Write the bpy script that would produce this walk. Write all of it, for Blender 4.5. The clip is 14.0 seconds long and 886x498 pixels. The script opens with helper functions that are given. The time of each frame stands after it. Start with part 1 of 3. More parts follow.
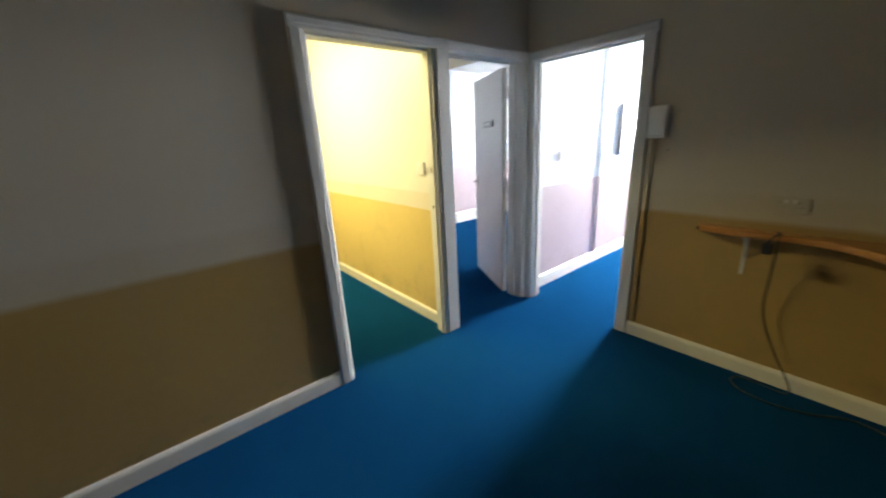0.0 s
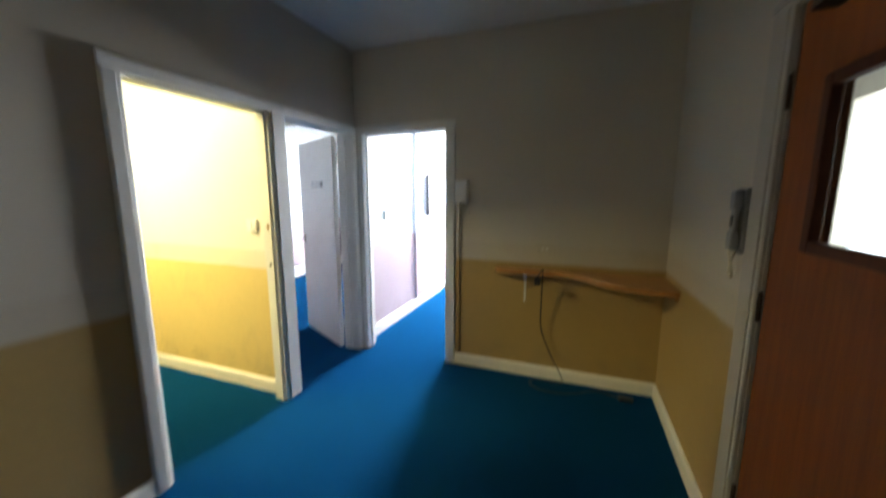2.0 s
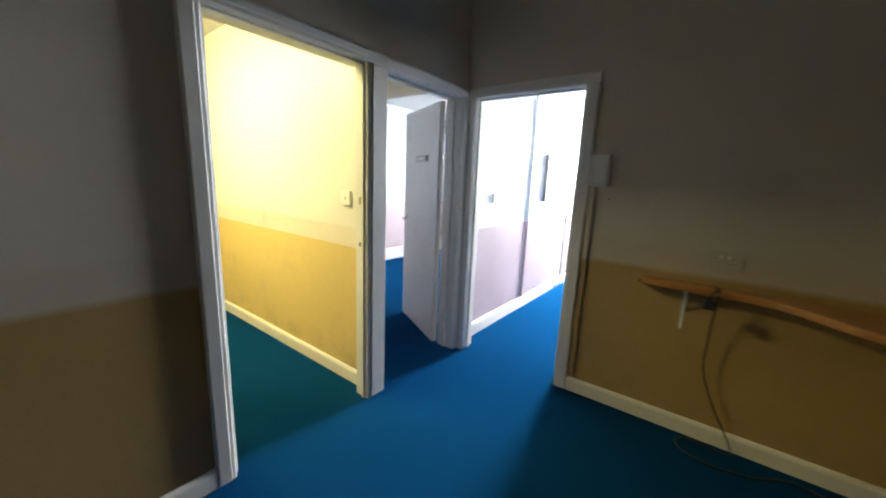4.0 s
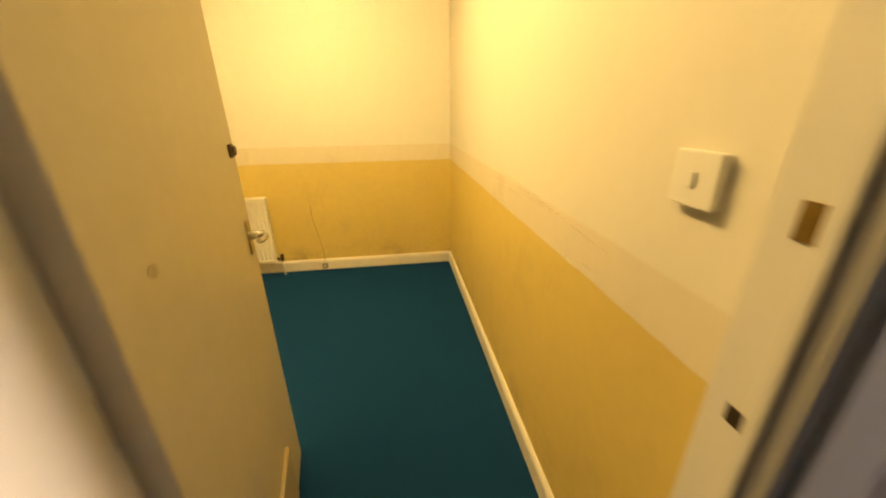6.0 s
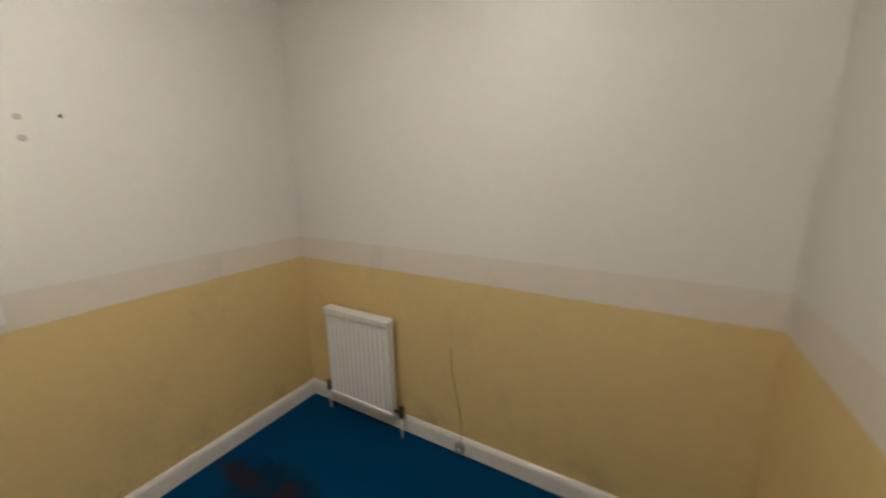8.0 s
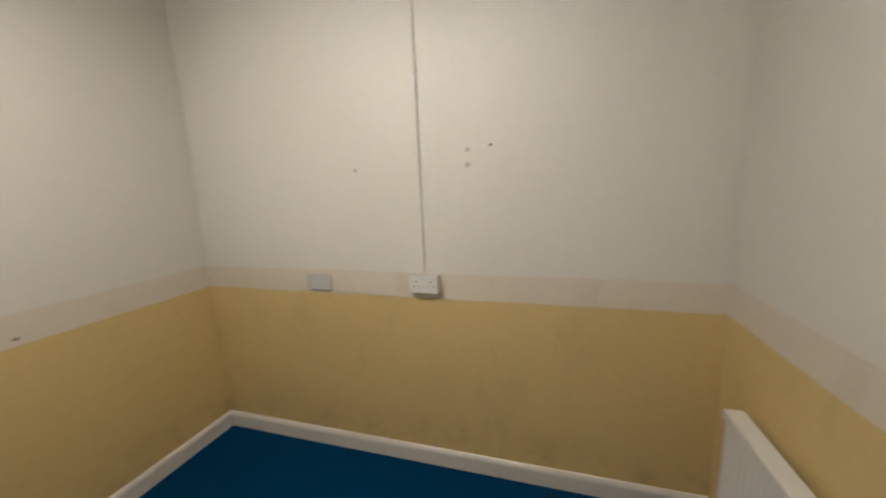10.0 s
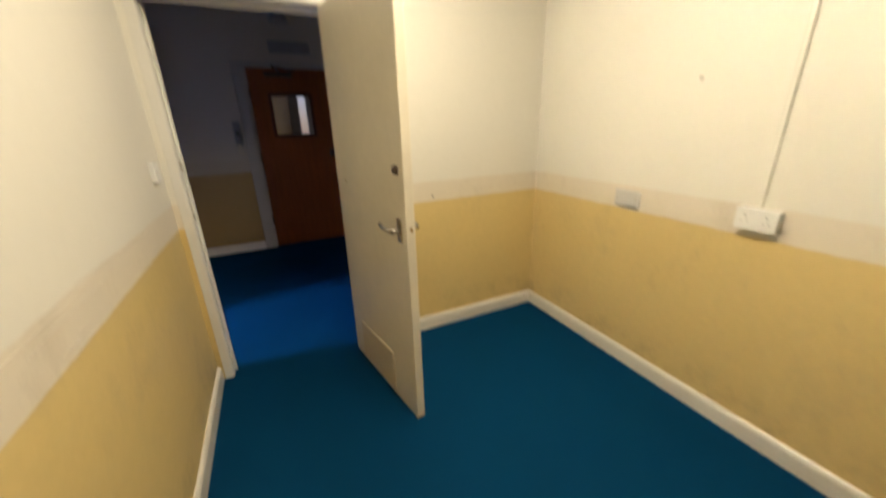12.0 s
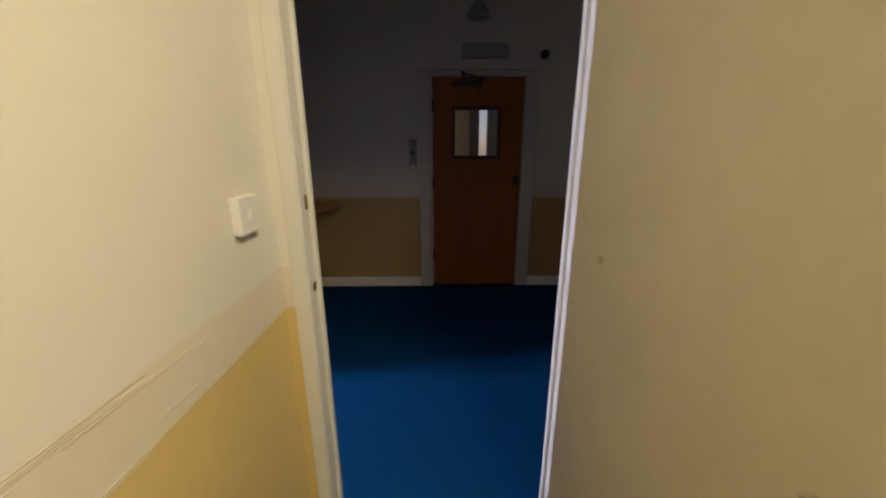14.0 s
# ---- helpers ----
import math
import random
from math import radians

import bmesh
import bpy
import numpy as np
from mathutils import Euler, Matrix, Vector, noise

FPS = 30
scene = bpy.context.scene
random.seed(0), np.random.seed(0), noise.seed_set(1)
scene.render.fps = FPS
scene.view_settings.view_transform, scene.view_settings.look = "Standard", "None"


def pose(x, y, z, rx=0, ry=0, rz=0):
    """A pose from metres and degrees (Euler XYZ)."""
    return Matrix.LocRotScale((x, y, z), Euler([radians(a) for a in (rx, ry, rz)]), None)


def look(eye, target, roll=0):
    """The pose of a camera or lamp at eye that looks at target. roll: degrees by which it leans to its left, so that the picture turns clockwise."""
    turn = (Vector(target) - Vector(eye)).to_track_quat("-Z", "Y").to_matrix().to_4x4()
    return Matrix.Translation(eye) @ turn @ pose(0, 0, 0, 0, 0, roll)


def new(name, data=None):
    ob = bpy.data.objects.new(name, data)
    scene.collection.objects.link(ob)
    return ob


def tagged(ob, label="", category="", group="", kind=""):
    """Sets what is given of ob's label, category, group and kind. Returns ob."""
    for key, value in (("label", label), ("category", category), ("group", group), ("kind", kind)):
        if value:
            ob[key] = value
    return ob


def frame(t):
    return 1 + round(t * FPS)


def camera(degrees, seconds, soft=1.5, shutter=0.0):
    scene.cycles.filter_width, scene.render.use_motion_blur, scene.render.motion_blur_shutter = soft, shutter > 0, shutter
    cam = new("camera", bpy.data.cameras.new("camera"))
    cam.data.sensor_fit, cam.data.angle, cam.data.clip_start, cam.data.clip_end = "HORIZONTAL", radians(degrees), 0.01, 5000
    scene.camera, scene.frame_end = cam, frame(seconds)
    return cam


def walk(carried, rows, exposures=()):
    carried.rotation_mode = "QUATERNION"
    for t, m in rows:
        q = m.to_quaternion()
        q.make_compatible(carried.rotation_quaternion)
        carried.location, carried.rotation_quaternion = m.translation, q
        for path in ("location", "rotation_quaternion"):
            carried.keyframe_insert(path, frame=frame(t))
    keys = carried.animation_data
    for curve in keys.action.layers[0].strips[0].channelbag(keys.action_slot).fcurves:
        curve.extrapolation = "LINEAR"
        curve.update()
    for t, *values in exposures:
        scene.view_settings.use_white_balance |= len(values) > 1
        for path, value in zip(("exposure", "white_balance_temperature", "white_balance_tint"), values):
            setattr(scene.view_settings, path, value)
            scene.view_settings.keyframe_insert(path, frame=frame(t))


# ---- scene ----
cam = camera(102.4, 14.0, soft=2.0, shutter=0.5)
PATH = [
    (0, (-1.553, -1.913, 1.443), (-0.345, -0.431, 0.855), -3.0),
    (0.5, (-1.719, -1.841, 1.465), (-0.148, -0.718, 0.949), -2.7),
    (1, (-1.808, -1.814, 1.448), (-0.04, -1.052, 0.907), -0.4),
    (1.5, (-1.832, -1.839, 1.443), (-0.049, -1.134, 0.874), -0.5),
    (2, (-1.833, -1.861, 1.464), (0.021, -1.177, 1.158), 0.0),
    (2.2, (-1.831, -1.886, 1.493), (0.052, -1.222, 1.389), 0.2),
    (4.5, (-1.066, -1.29, 1.372), (0.319, 0.068, 0.88), 1.8),
    (5, (-0.708, -0.906, 1.375), (0.349, 0.713, 0.865), 0.7),
    (5.5, (-0.486, -0.568, 1.386), (-0.062, 1.298, 0.806), -0.5),
    (6, (-0.419, -0.232, 1.357), (-0.173, 1.607, 0.611), -0.7),
    (6.5, (-0.37, 0.107, 1.4), (-0.355, 2.044, 0.903), -2.7),
    (7, (-0.343, 0.412, 1.435), (-0.452, 2.375, 1.066), -1.1),
    (7.2, (-0.324, 0.586, 1.433), (-0.478, 2.543, 1.055), -0.3),
    (9.3, (-0.459, 2.19, 1.497), (-2.413, 2.369, 1.112), -2.5),
    (9.5, (-0.479, 2.083, 1.462), (-2.442, 2.13, 1.081), -1.6),
    (10, (-0.578, 2.137, 1.491), (-2.46, 1.561, 1.138), -2.3),
    (10.5, (-0.547, 2.197, 1.467), (-2.246, 1.214, 1.081), -2.0),
    (11, (-0.516, 2.315, 1.43), (-1.805, 0.922, 0.797), -2.3),
    (11.5, (-0.444, 2.332, 1.37), (-1.309, 0.831, 0.371), -3.7),
    (12, (-0.412, 2.266, 1.424), (-1.214, 0.56, 0.753), -1.5),
    (12.5, (-0.392, 2.158, 1.498), (-1.037, 0.279, 1.267), 0.0),
    (13, (-0.361, 1.933, 1.457), (-0.777, 0.021, 1.043), -1.7),
    (13.5, (-0.374, 1.524, 1.391), (-0.522, -0.404, 0.882), -1.8),
    (14, (-0.39, 1.079, 1.39), (-0.42, -0.847, 0.852), -0.1),
]
EXPOSURES = [
    (0, -0.66, 6400, 10), (0.5, -0.50, 6350, 10), (1.0, -0.48, 6300, 10), (2.2, -0.40, 6250, 10), (4.5, -1.0, 6250, 9), (5.0, -1.30, 6800, 12), (5.5, -1.66, 10600, 24), (6.0, -1.55, 11000, 28),
    (6.5, -1.95, 5480, 40), (7.0, -2.3, 4700, 43), (9.5, -2.8, 4850, 43), (10.5, -2.55, 4740, 43), (11.0, -2.42, 5050, 37),
    (11.5, -1.95, 5600, 38), (12.0, -1.85, 5330, 37), (12.5, -2.35, 5900, 40), (13.0, -2.5, 5950, 40), (13.5, -2.28, 5650, 34), (14.0, -2.0, 5640, 33),
]
walk(cam, [(t, look(eye, target, roll)) for t, eye, target, roll in PATH], EXPOSURES)

# ---- world and large lights ----
world = bpy.data.worlds.new("world")
scene.world = world
world.use_nodes = True
wn, wl = world.node_tree.nodes, world.node_tree.links
sky = wn.new("ShaderNodeTexSky")
sky.sky_type = "NISHITA"
sky.sun_disc = False
sky.sun_elevation, sky.sun_rotation = radians(38), radians(200)
wn["Background"].inputs["Strength"].default_value = 0.12
wl.new(sky.outputs["Color"], wn["Background"].inputs["Color"])


def area(name, m, sx, sy, watts, colour):
    d = bpy.data.lights.new(name, "AREA")
    d.shape, d.size, d.size_y, d.energy, d.color = "RECTANGLE", sx, sy, watts, colour
    ob = new(name, d)
    ob.matrix_world = m
    return ob


DAY = (0.93, 0.97, 1.0)
sun_data = bpy.data.lights.new("sun", "SUN")
sun_data.energy, sun_data.angle, sun_data.color = 0.6, radians(12), (1.0, 0.97, 0.92)
new("sun", sun_data).matrix_world = look((-8, 6, 12), (0, 0, 0))
# sky light in the window openings
area("daylight_corridor", look((5.05, -0.47, 1.95), (3.6, -0.47, 1.40)), 0.84, 1.7, 2150, DAY)
area("daylight_office", look((5.05, 0.95, 1.95), (3.6, 0.95, 1.25)), 1.3, 1.4, 800, DAY)
area("daylight_landing", look((1.8, -4.34, 1.6), (1.8, -3.0, 1.6)), 1.7, 1.4, 60, DAY)
area("daylight_landing_slit", look((-1.04, -4.34, 1.5), (-1.04, -3.0, 1.5)), 0.12, 1.9, 0.03, DAY)

# ---- materials ----


class Nodes:
    def __init__(self, name, rough=0.5, metal=0.0):
        self.m = bpy.data.materials.new(name)
        self.m.use_nodes = True
        self.t = self.m.node_tree
        self.b = self.t.nodes["Principled BSDF"]
        self.b.inputs["Roughness"].default_value = rough
        self.b.inputs["Metallic"].default_value = metal

    def add(self, kind, **kw):
        n = self.t.nodes.new(kind)
        for k, v in kw.items():
            n.inputs[k].default_value = v
        return n

    def link(self, a, b):
        self.t.links.new(a, b)

    def coords(self, scale=(1, 1, 1)):
        g = self.add("ShaderNodeNewGeometry")
        mp = self.add("ShaderNodeMapping", Scale=scale)
        self.link(g.outputs["Position"], mp.inputs["Vector"])
        return mp.outputs["Vector"]

    def noise(self, scale, detail=4.0, rough=0.55, vec=None, stretch=(1, 1, 1)):
        n = self.add("ShaderNodeTexNoise", Scale=scale, Detail=detail, Roughness=rough)
        self.link(vec if vec is not None else self.coords(stretch), n.inputs["Vector"])
        return n.outputs["Fac"]

    def ramp(self, fac, stops):
        r = self.add("ShaderNodeValToRGB")
        while len(r.color_ramp.elements) < len(stops):
            r.color_ramp.elements.new(0.5)
        for e, (p, c) in zip(r.color_ramp.elements, stops):
            e.position, e.color = p, (*c, 1) if len(c) == 3 else c
        self.link(fac, r.inputs["Fac"])
        return r.outputs["Color"]

    def mix(self, fac, a, b, blend="MIX"):
        n = self.t.nodes.new("ShaderNodeMix")
        n.data_type, n.blend_type = "RGBA", blend
        for v, s in ((fac, n.inputs["Factor"]), (a, n.inputs["A"]), (b, n.inputs["B"])):
            s = s if v is fac else [i for i in n.inputs if i.name == s.name and i.type == "RGBA"][0]
            if isinstance(v, bpy.types.NodeSocket):
                self.link(v, s)
            elif isinstance(v, (int, float)):
                s.default_value = v
            else:
                s.default_value = (*v, 1)
        return [o for o in n.outputs if o.type == "RGBA"][0]

    def math(self, op, a, b=0.0, clamp=False):
        n = self.t.nodes.new("ShaderNodeMath")
        n.operation, n.use_clamp = op, clamp
        for v, s in ((a, n.inputs[0]), (b, n.inputs[1])):
            if isinstance(v, bpy.types.NodeSocket):
                self.link(v, s)
            else:
                s.default_value = v
        return n.outputs[0]

    def bump(self, height, strength, distance=0.002):
        n = self.add("ShaderNodeBump", Strength=strength, Distance=distance)
        self.link(height, n.inputs["Height"])
        self.link(n.outputs["Normal"], self.b.inputs["Normal"])

    def colour(self, c):
        self.link(c, self.b.inputs["Base Color"])

    def rough(self, fac, lo, hi):
        n = self.add("ShaderNodeMapRange")
        n.inputs["To Min"].default_value, n.inputs["To Max"].default_value = lo, hi
        self.link(fac, n.inputs["Value"])
        self.link(n.outputs["Result"], self.b.inputs["Roughness"])


def plain(name, c, rough=0.4, metal=0.0, grain=60.0, spread=0.06, bump=0.08):
    n = Nodes(name, rough, metal)
    f = n.noise(grain, 3.0)
    big = n.noise(4.0, 4.0)
    dark = tuple(v * (1 - 2 * spread) for v in c)
    n.colour(n.mix(0.6, n.ramp(f, [(0.3, dark), (0.7, c)]), n.ramp(big, [(0.3, dark), (0.65, c)])))
    n.rough(big, max(rough - 0.08, 0.03), min(rough + 0.1, 1))
    n.bump(f, bump, 0.001)
    return n.m


def dado(name, upper, band, lower, z0=0.935, z1=1.062, crisp=160.0):
    """A painted wall in three heights: lower colour, a border band, and the upper colour, with scuffs and fine texture."""
    n = Nodes(name, 0.5)
    g = n.add("ShaderNodeNewGeometry")
    sep = n.add("ShaderNodeSeparateXYZ")
    n.link(g.outputs["Position"], sep.inputs[0])
    wob = n.math("MULTIPLY", n.math("SUBTRACT", n.noise(9.0, 4.0), 0.5), 0.014)
    z = n.math("ADD", sep.outputs["Z"], wob)
    a = n.math("MULTIPLY", n.math("SUBTRACT", z, z0), crisp, True)
    b = n.math("MULTIPLY", n.math("SUBTRACT", z, z1), crisp * 0.7, True)
    blot = n.noise(1.7, 5.0, 0.6)
    fine = n.noise(230.0, 3.0)
    roll = n.noise(26.0, 4.0, 0.6)

    def shade(c, k):
        return n.mix(0.5, n.ramp(blot, [(0.3, tuple(v * (1 - k) for v in c)), (0.7, c)]),
                     n.ramp(roll, [(0.25, tuple(v * (1 - k) for v in c)), (0.7, c)]))
    paint = n.mix(b, n.mix(a, shade(lower, 0.11), shade(band, 0.07)), shade(upper, 0.05))
    smut = n.noise(3.3, 6.0, 0.7, stretch=(1.0, 1.0, 0.6))
    mark = n.ramp(smut, [(0.56, (0, 0, 0)), (0.76, (1, 1, 1))])
    low = n.math("SUBTRACT", 1.0, n.math("MULTIPLY", b, 0.85))
    paint = n.mix(n.math("MULTIPLY", n.math("MULTIPLY", mark, 0.28), low), paint, (0.28, 0.22, 0.14))
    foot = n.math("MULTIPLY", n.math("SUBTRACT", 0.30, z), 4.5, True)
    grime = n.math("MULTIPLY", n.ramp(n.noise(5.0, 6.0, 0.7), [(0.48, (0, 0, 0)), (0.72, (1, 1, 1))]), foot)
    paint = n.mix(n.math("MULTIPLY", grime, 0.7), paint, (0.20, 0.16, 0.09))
    n.colour(paint)
    n.rough(blot, 0.36, 0.52)
    n.bump(n.math("ADD", n.math("MULTIPLY", fine, 0.5), roll), 0.26, 0.003)
    return n.m


def carpet_material(name, stains=()):
    n = Nodes(name, 0.95)
    pile = n.noise(620.0, 2.0, 0.6)
    tuft = n.noise(120.0, 3.0, 0.6)
    worn = n.noise(2.2, 5.0, 0.65)
    c = n.ramp(pile, [(0.25, (0.003, 0.017, 0.047)), (0.75, (0.0045, 0.059, 0.168))])
    c = n.mix(n.math("MULTIPLY", worn, 0.45), c, (0.002, 0.025, 0.066))
    g = n.add("ShaderNodeNewGeometry")
    for (x, y, rx, ry, strength, tone) in stains:
        mp = n.add("ShaderNodeMapping", Location=(-x / rx, -y / ry, 0), Scale=(1 / rx, 1 / ry, 0))
        n.link(g.outputs["Position"], mp.inputs["Vector"])
        ln = n.t.nodes.new("ShaderNodeVectorMath")
        ln.operation = "LENGTH"
        n.link(mp.outputs["Vector"], ln.inputs[0])
        edge = n.math("ADD", ln.outputs["Value"], n.math("MULTIPLY", n.math("SUBTRACT", n.noise(9.0, 6.0, 0.7), 0.5), 2.0))
        m = n.math("MULTIPLY", n.math("SUBTRACT", 1.15, edge), 2.2, True)
        c = n.mix(n.math("MULTIPLY", m, strength), c, tone)
    n.colour(c)
    n.b.inputs["Specular IOR Level"].default_value = 0.0
    n.bump(n.math("ADD", pile, n.math("MULTIPLY", tuft, 0.8)), 0.55, 0.006)
    return n.m


def wood(name, dark, light, rough=0.4, along="z", scale=1.0):
    n = Nodes(name, rough)
    st = {"z": (14, 14, 0.9), "y": (14, 0.9, 14), "x": (0.9, 14, 14)}[along]
    v = n.coords(tuple(s * scale for s in st))
    grain = n.noise(3.0, 6.0, 0.65, vec=v)
    fine = n.noise(16.0, 4.0, 0.6, vec=v)
    blot = n.noise(1.3, 3.0)
    c = n.mix(0.35, n.ramp(grain, [(0.3, dark), (0.7, light)]), n.ramp(fine, [(0.35, dark), (0.65, light)]))
    c = n.mix(n.math("MULTIPLY", blot, 0.35), c, dark)
    n.colour(c)
    n.rough(fine, rough - 0.06, rough + 0.12)
    n.bump(fine, 0.08, 0.001)
    n.b.inputs["Specular IOR Level"].default_value = 0.25
    return n.m


def glass(name, tint=(0.95, 0.98, 0.97), rough=0.02):
    n = Nodes(name, rough)
    n.b.inputs["Base Color"].default_value = (*tint, 1)
    n.b.inputs["Transmission Weight"].default_value = 1.0
    n.b.inputs["IOR"].default_value = 1.45
    return n.m


def glow(name, c, strength):
    n = Nodes(name, 0.5)
    n.b.inputs["Base Color"].default_value = (*c, 1)
    n.b.inputs["Emission Color"].default_value = (*c, 1)
    n.b.inputs["Emission Strength"].default_value = strength
    return n.m


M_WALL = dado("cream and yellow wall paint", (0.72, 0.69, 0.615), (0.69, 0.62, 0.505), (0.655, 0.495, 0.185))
# darker copy of M_WALL: the hall's dimness is put into its colour
M_HALL = dado("shaded copy of wall paint", (0.53, 0.48, 0.385), (0.51, 0.45, 0.345), (0.385, 0.255, 0.085), 0.915, 1.05, 32.0)
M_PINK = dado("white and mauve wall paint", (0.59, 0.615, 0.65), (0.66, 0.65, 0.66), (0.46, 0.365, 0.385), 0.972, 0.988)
M_VENT = plain("yellowed panel paint", (0.60, 0.51, 0.34), 0.35, 0, 40)
M_BLANK = plain("greyed plastic", (0.58, 0.565, 0.55), 0.35, 0, 60)
M_FILLER = plain("grey filler", (0.52, 0.45, 0.33), 0.6, 0, 60)
M_PIER = plain("tan pier paint", (0.66, 0.44, 0.20), 0.5, 0, 40)
M_LANDING = plain("landing cream paint", (0.72, 0.68, 0.56), 0.5, 0, 40)
M_CARPET = carpet_material("blue carpet", [
    (-1.72, 2.17, 0.30, 0.15, 0.62, (0.006, 0.011, 0.015)), (-1.96, 2.165, 0.20, 0.05, 0.6, (0.028, 0.016, 0.010)),
    (-1.68, 2.20, 0.07, 0.06, 0.5, (0.040, 0.015, 0.006)), (-0.3, -1.7, 0.5, 0.35, 0.3, (0.003, 0.02, 0.045))])
M_CEIL = plain("white ceiling board", (0.70, 0.69, 0.66), 0.8, 0, 90, 0.05, 0.15)
M_GLOSS = plain("white gloss woodwork", (0.68, 0.66, 0.61), 0.6, 0, 60, 0.03, 0.03)
# entrance woodwork toned down from M_GLOSS, the dark hall painted into it
M_DIM_TRIM = plain("darkened hall woodwork", (0.46, 0.43, 0.37), 0.55, 0, 60, 0.05, 0.04)
M_SKIRT = plain("cream gloss skirting", (0.72, 0.68, 0.60), 0.3, 0, 35, 0.06, 0.06)
M_DOOR = plain("cream painted door", (0.68, 0.62, 0.49), 0.33, 0, 24, 0.05, 0.05)
M_DOOR2 = plain("off-white painted door", (0.68, 0.66, 0.63), 0.33, 0, 24, 0.05, 0.05)
M_PLASTIC = plain("white plastic", (0.76, 0.75, 0.72), 0.3, 0, 80, 0.03, 0.02)
M_OLDPLASTIC = plain("yellowed plastic", (0.68, 0.60, 0.42), 0.35, 0, 60, 0.05, 0.03)
M_GREY = plain("grey plastic", (0.26, 0.26, 0.25), 0.4, 0, 80, 0.05, 0.03)
M_BLACK = plain("black plastic", (0.015, 0.015, 0.016), 0.4, 0, 80, 0.05, 0.03)
M_CHROME = plain("satin chrome", (0.62, 0.60, 0.57), 0.22, 1.0, 90, 0.05, 0.02)
M_BRASS = plain("dull brass", (0.36, 0.24, 0.10), 0.38, 1.0, 70, 0.12, 0.05)
M_BRONZE = plain("dark bronze", (0.07, 0.045, 0.03), 0.42, 0.6, 70, 0.12, 0.05)
M_RADIATOR = plain("white radiator enamel", (0.74, 0.72, 0.66), 0.3, 0, 50, 0.03, 0.02)
M_ENTRY = wood("orange-stained door veneer", (0.17, 0.042, 0.004), (0.30, 0.088, 0.009), 0.55)
M_BEAD = wood("dark glazing bead", (0.06, 0.016, 0.004), (0.12, 0.034, 0.010), 0.65)
M_SHELF = wood("varnished pine", (0.30, 0.13, 0.035), (0.52, 0.26, 0.08), 0.3, "y")
M_GLASS = glass("clear glass")
M_TUBE = glow("fluorescent tube", (1.0, 0.88, 0.42), 265.0)
M_DARK = plain("dark mirror edge", (0.10, 0.10, 0.11), 0.35, 0, 80)
M_SIGN = plain("brushed aluminium sign", (0.46, 0.46, 0.46), 0.4, 0.3, 120)
M_SCRATCH = plain("bare plaster scratch", (0.715, 0.65, 0.56), 0.8, 0, 90)
M_EXIT = plain("unlit exit sign panel", (0.28, 0.28, 0.27), 0.35, 0, 60)

# ---- mesh helpers ----


def box(bm, x0, x1, y0, y1, z0, z1, bevel=0.0, seg=1):
    v = [bm.verts.new((x, y, z)) for z in (z0, z1) for y in (y0, y1) for x in (x0, x1)]
    fs = [bm.faces.new([v[i] for i in q]) for q in
          ((0, 2, 3, 1), (4, 5, 7, 6), (0, 1, 5, 4), (2, 6, 7, 3), (0, 4, 6, 2), (1, 3, 7, 5))]
    if bevel:
        es = list({e for f in fs for e in f.edges})
        bmesh.ops.bevel(bm, geom=es, offset=bevel, segments=seg, affect="EDGES", profile=0.6)
    return bm


def boxed(*a, **k):
    return box(bmesh.new(), *a, **k)


def cyl(bm, p, q, r, n=16, r2=None):
    p, q = Vector(p), Vector(q)
    rot = (q - p).to_track_quat("Z", "Y").to_matrix()
    rings = []
    for c, rr in ((p, r), (q, r if r2 is None else r2)):
        rings.append([bm.verts.new(c + rot @ Vector((math.cos(a) * rr, math.sin(a) * rr, 0)))
                      for a in (2 * math.pi * i / n for i in range(n))])
    for i in range(n):
        f = bm.faces.new((rings[0][i], rings[0][(i + 1) % n], rings[1][(i + 1) % n], rings[1][i]))
        f.smooth = True
    bm.faces.new(rings[0][::-1])
    bm.faces.new(rings[1])
    return bm


def tube(bm, pts, r, n=8):
    """A round cable or pipe through the points, softened between them."""
    pts = [Vector(p) for p in pts]
    path = []
    for i in range(len(pts) - 1):
        a, b = pts[max(i - 1, 0)], pts[i]
        c, d = pts[i + 1], pts[min(i + 2, len(pts) - 1)]
        for k in range(6):
            t = k / 6
            path.append(0.5 * ((2 * b) + (c - a) * t + (2 * a - 5 * b + 4 * c - d) * t * t + (3 * b - a - 3 * c + d) * t ** 3))
    path.append(pts[-1])
    rings = []
    for i, p in enumerate(path):
        d = path[min(i + 1, len(path) - 1)] - path[max(i - 1, 0)]
        rot = d.to_track_quat("Z", "Y").to_matrix()
        rings.append([bm.verts.new(p + rot @ Vector((math.cos(a) * r, math.sin(a) * r, 0)))
                      for a in (2 * math.pi * j / n for j in range(n))])
    for a, b in zip(rings, rings[1:]):
        off = min(range(n), key=lambda k: (b[k].co - a[0].co).length)
        for j in range(n):
            f = bm.faces.new((a[j], a[(j + 1) % n], b[(j + 1 + off) % n], b[(j + off) % n]))
            f.smooth = True
    bm.faces.new(rings[0][::-1])
    bm.faces.new(rings[-1])
    return bm


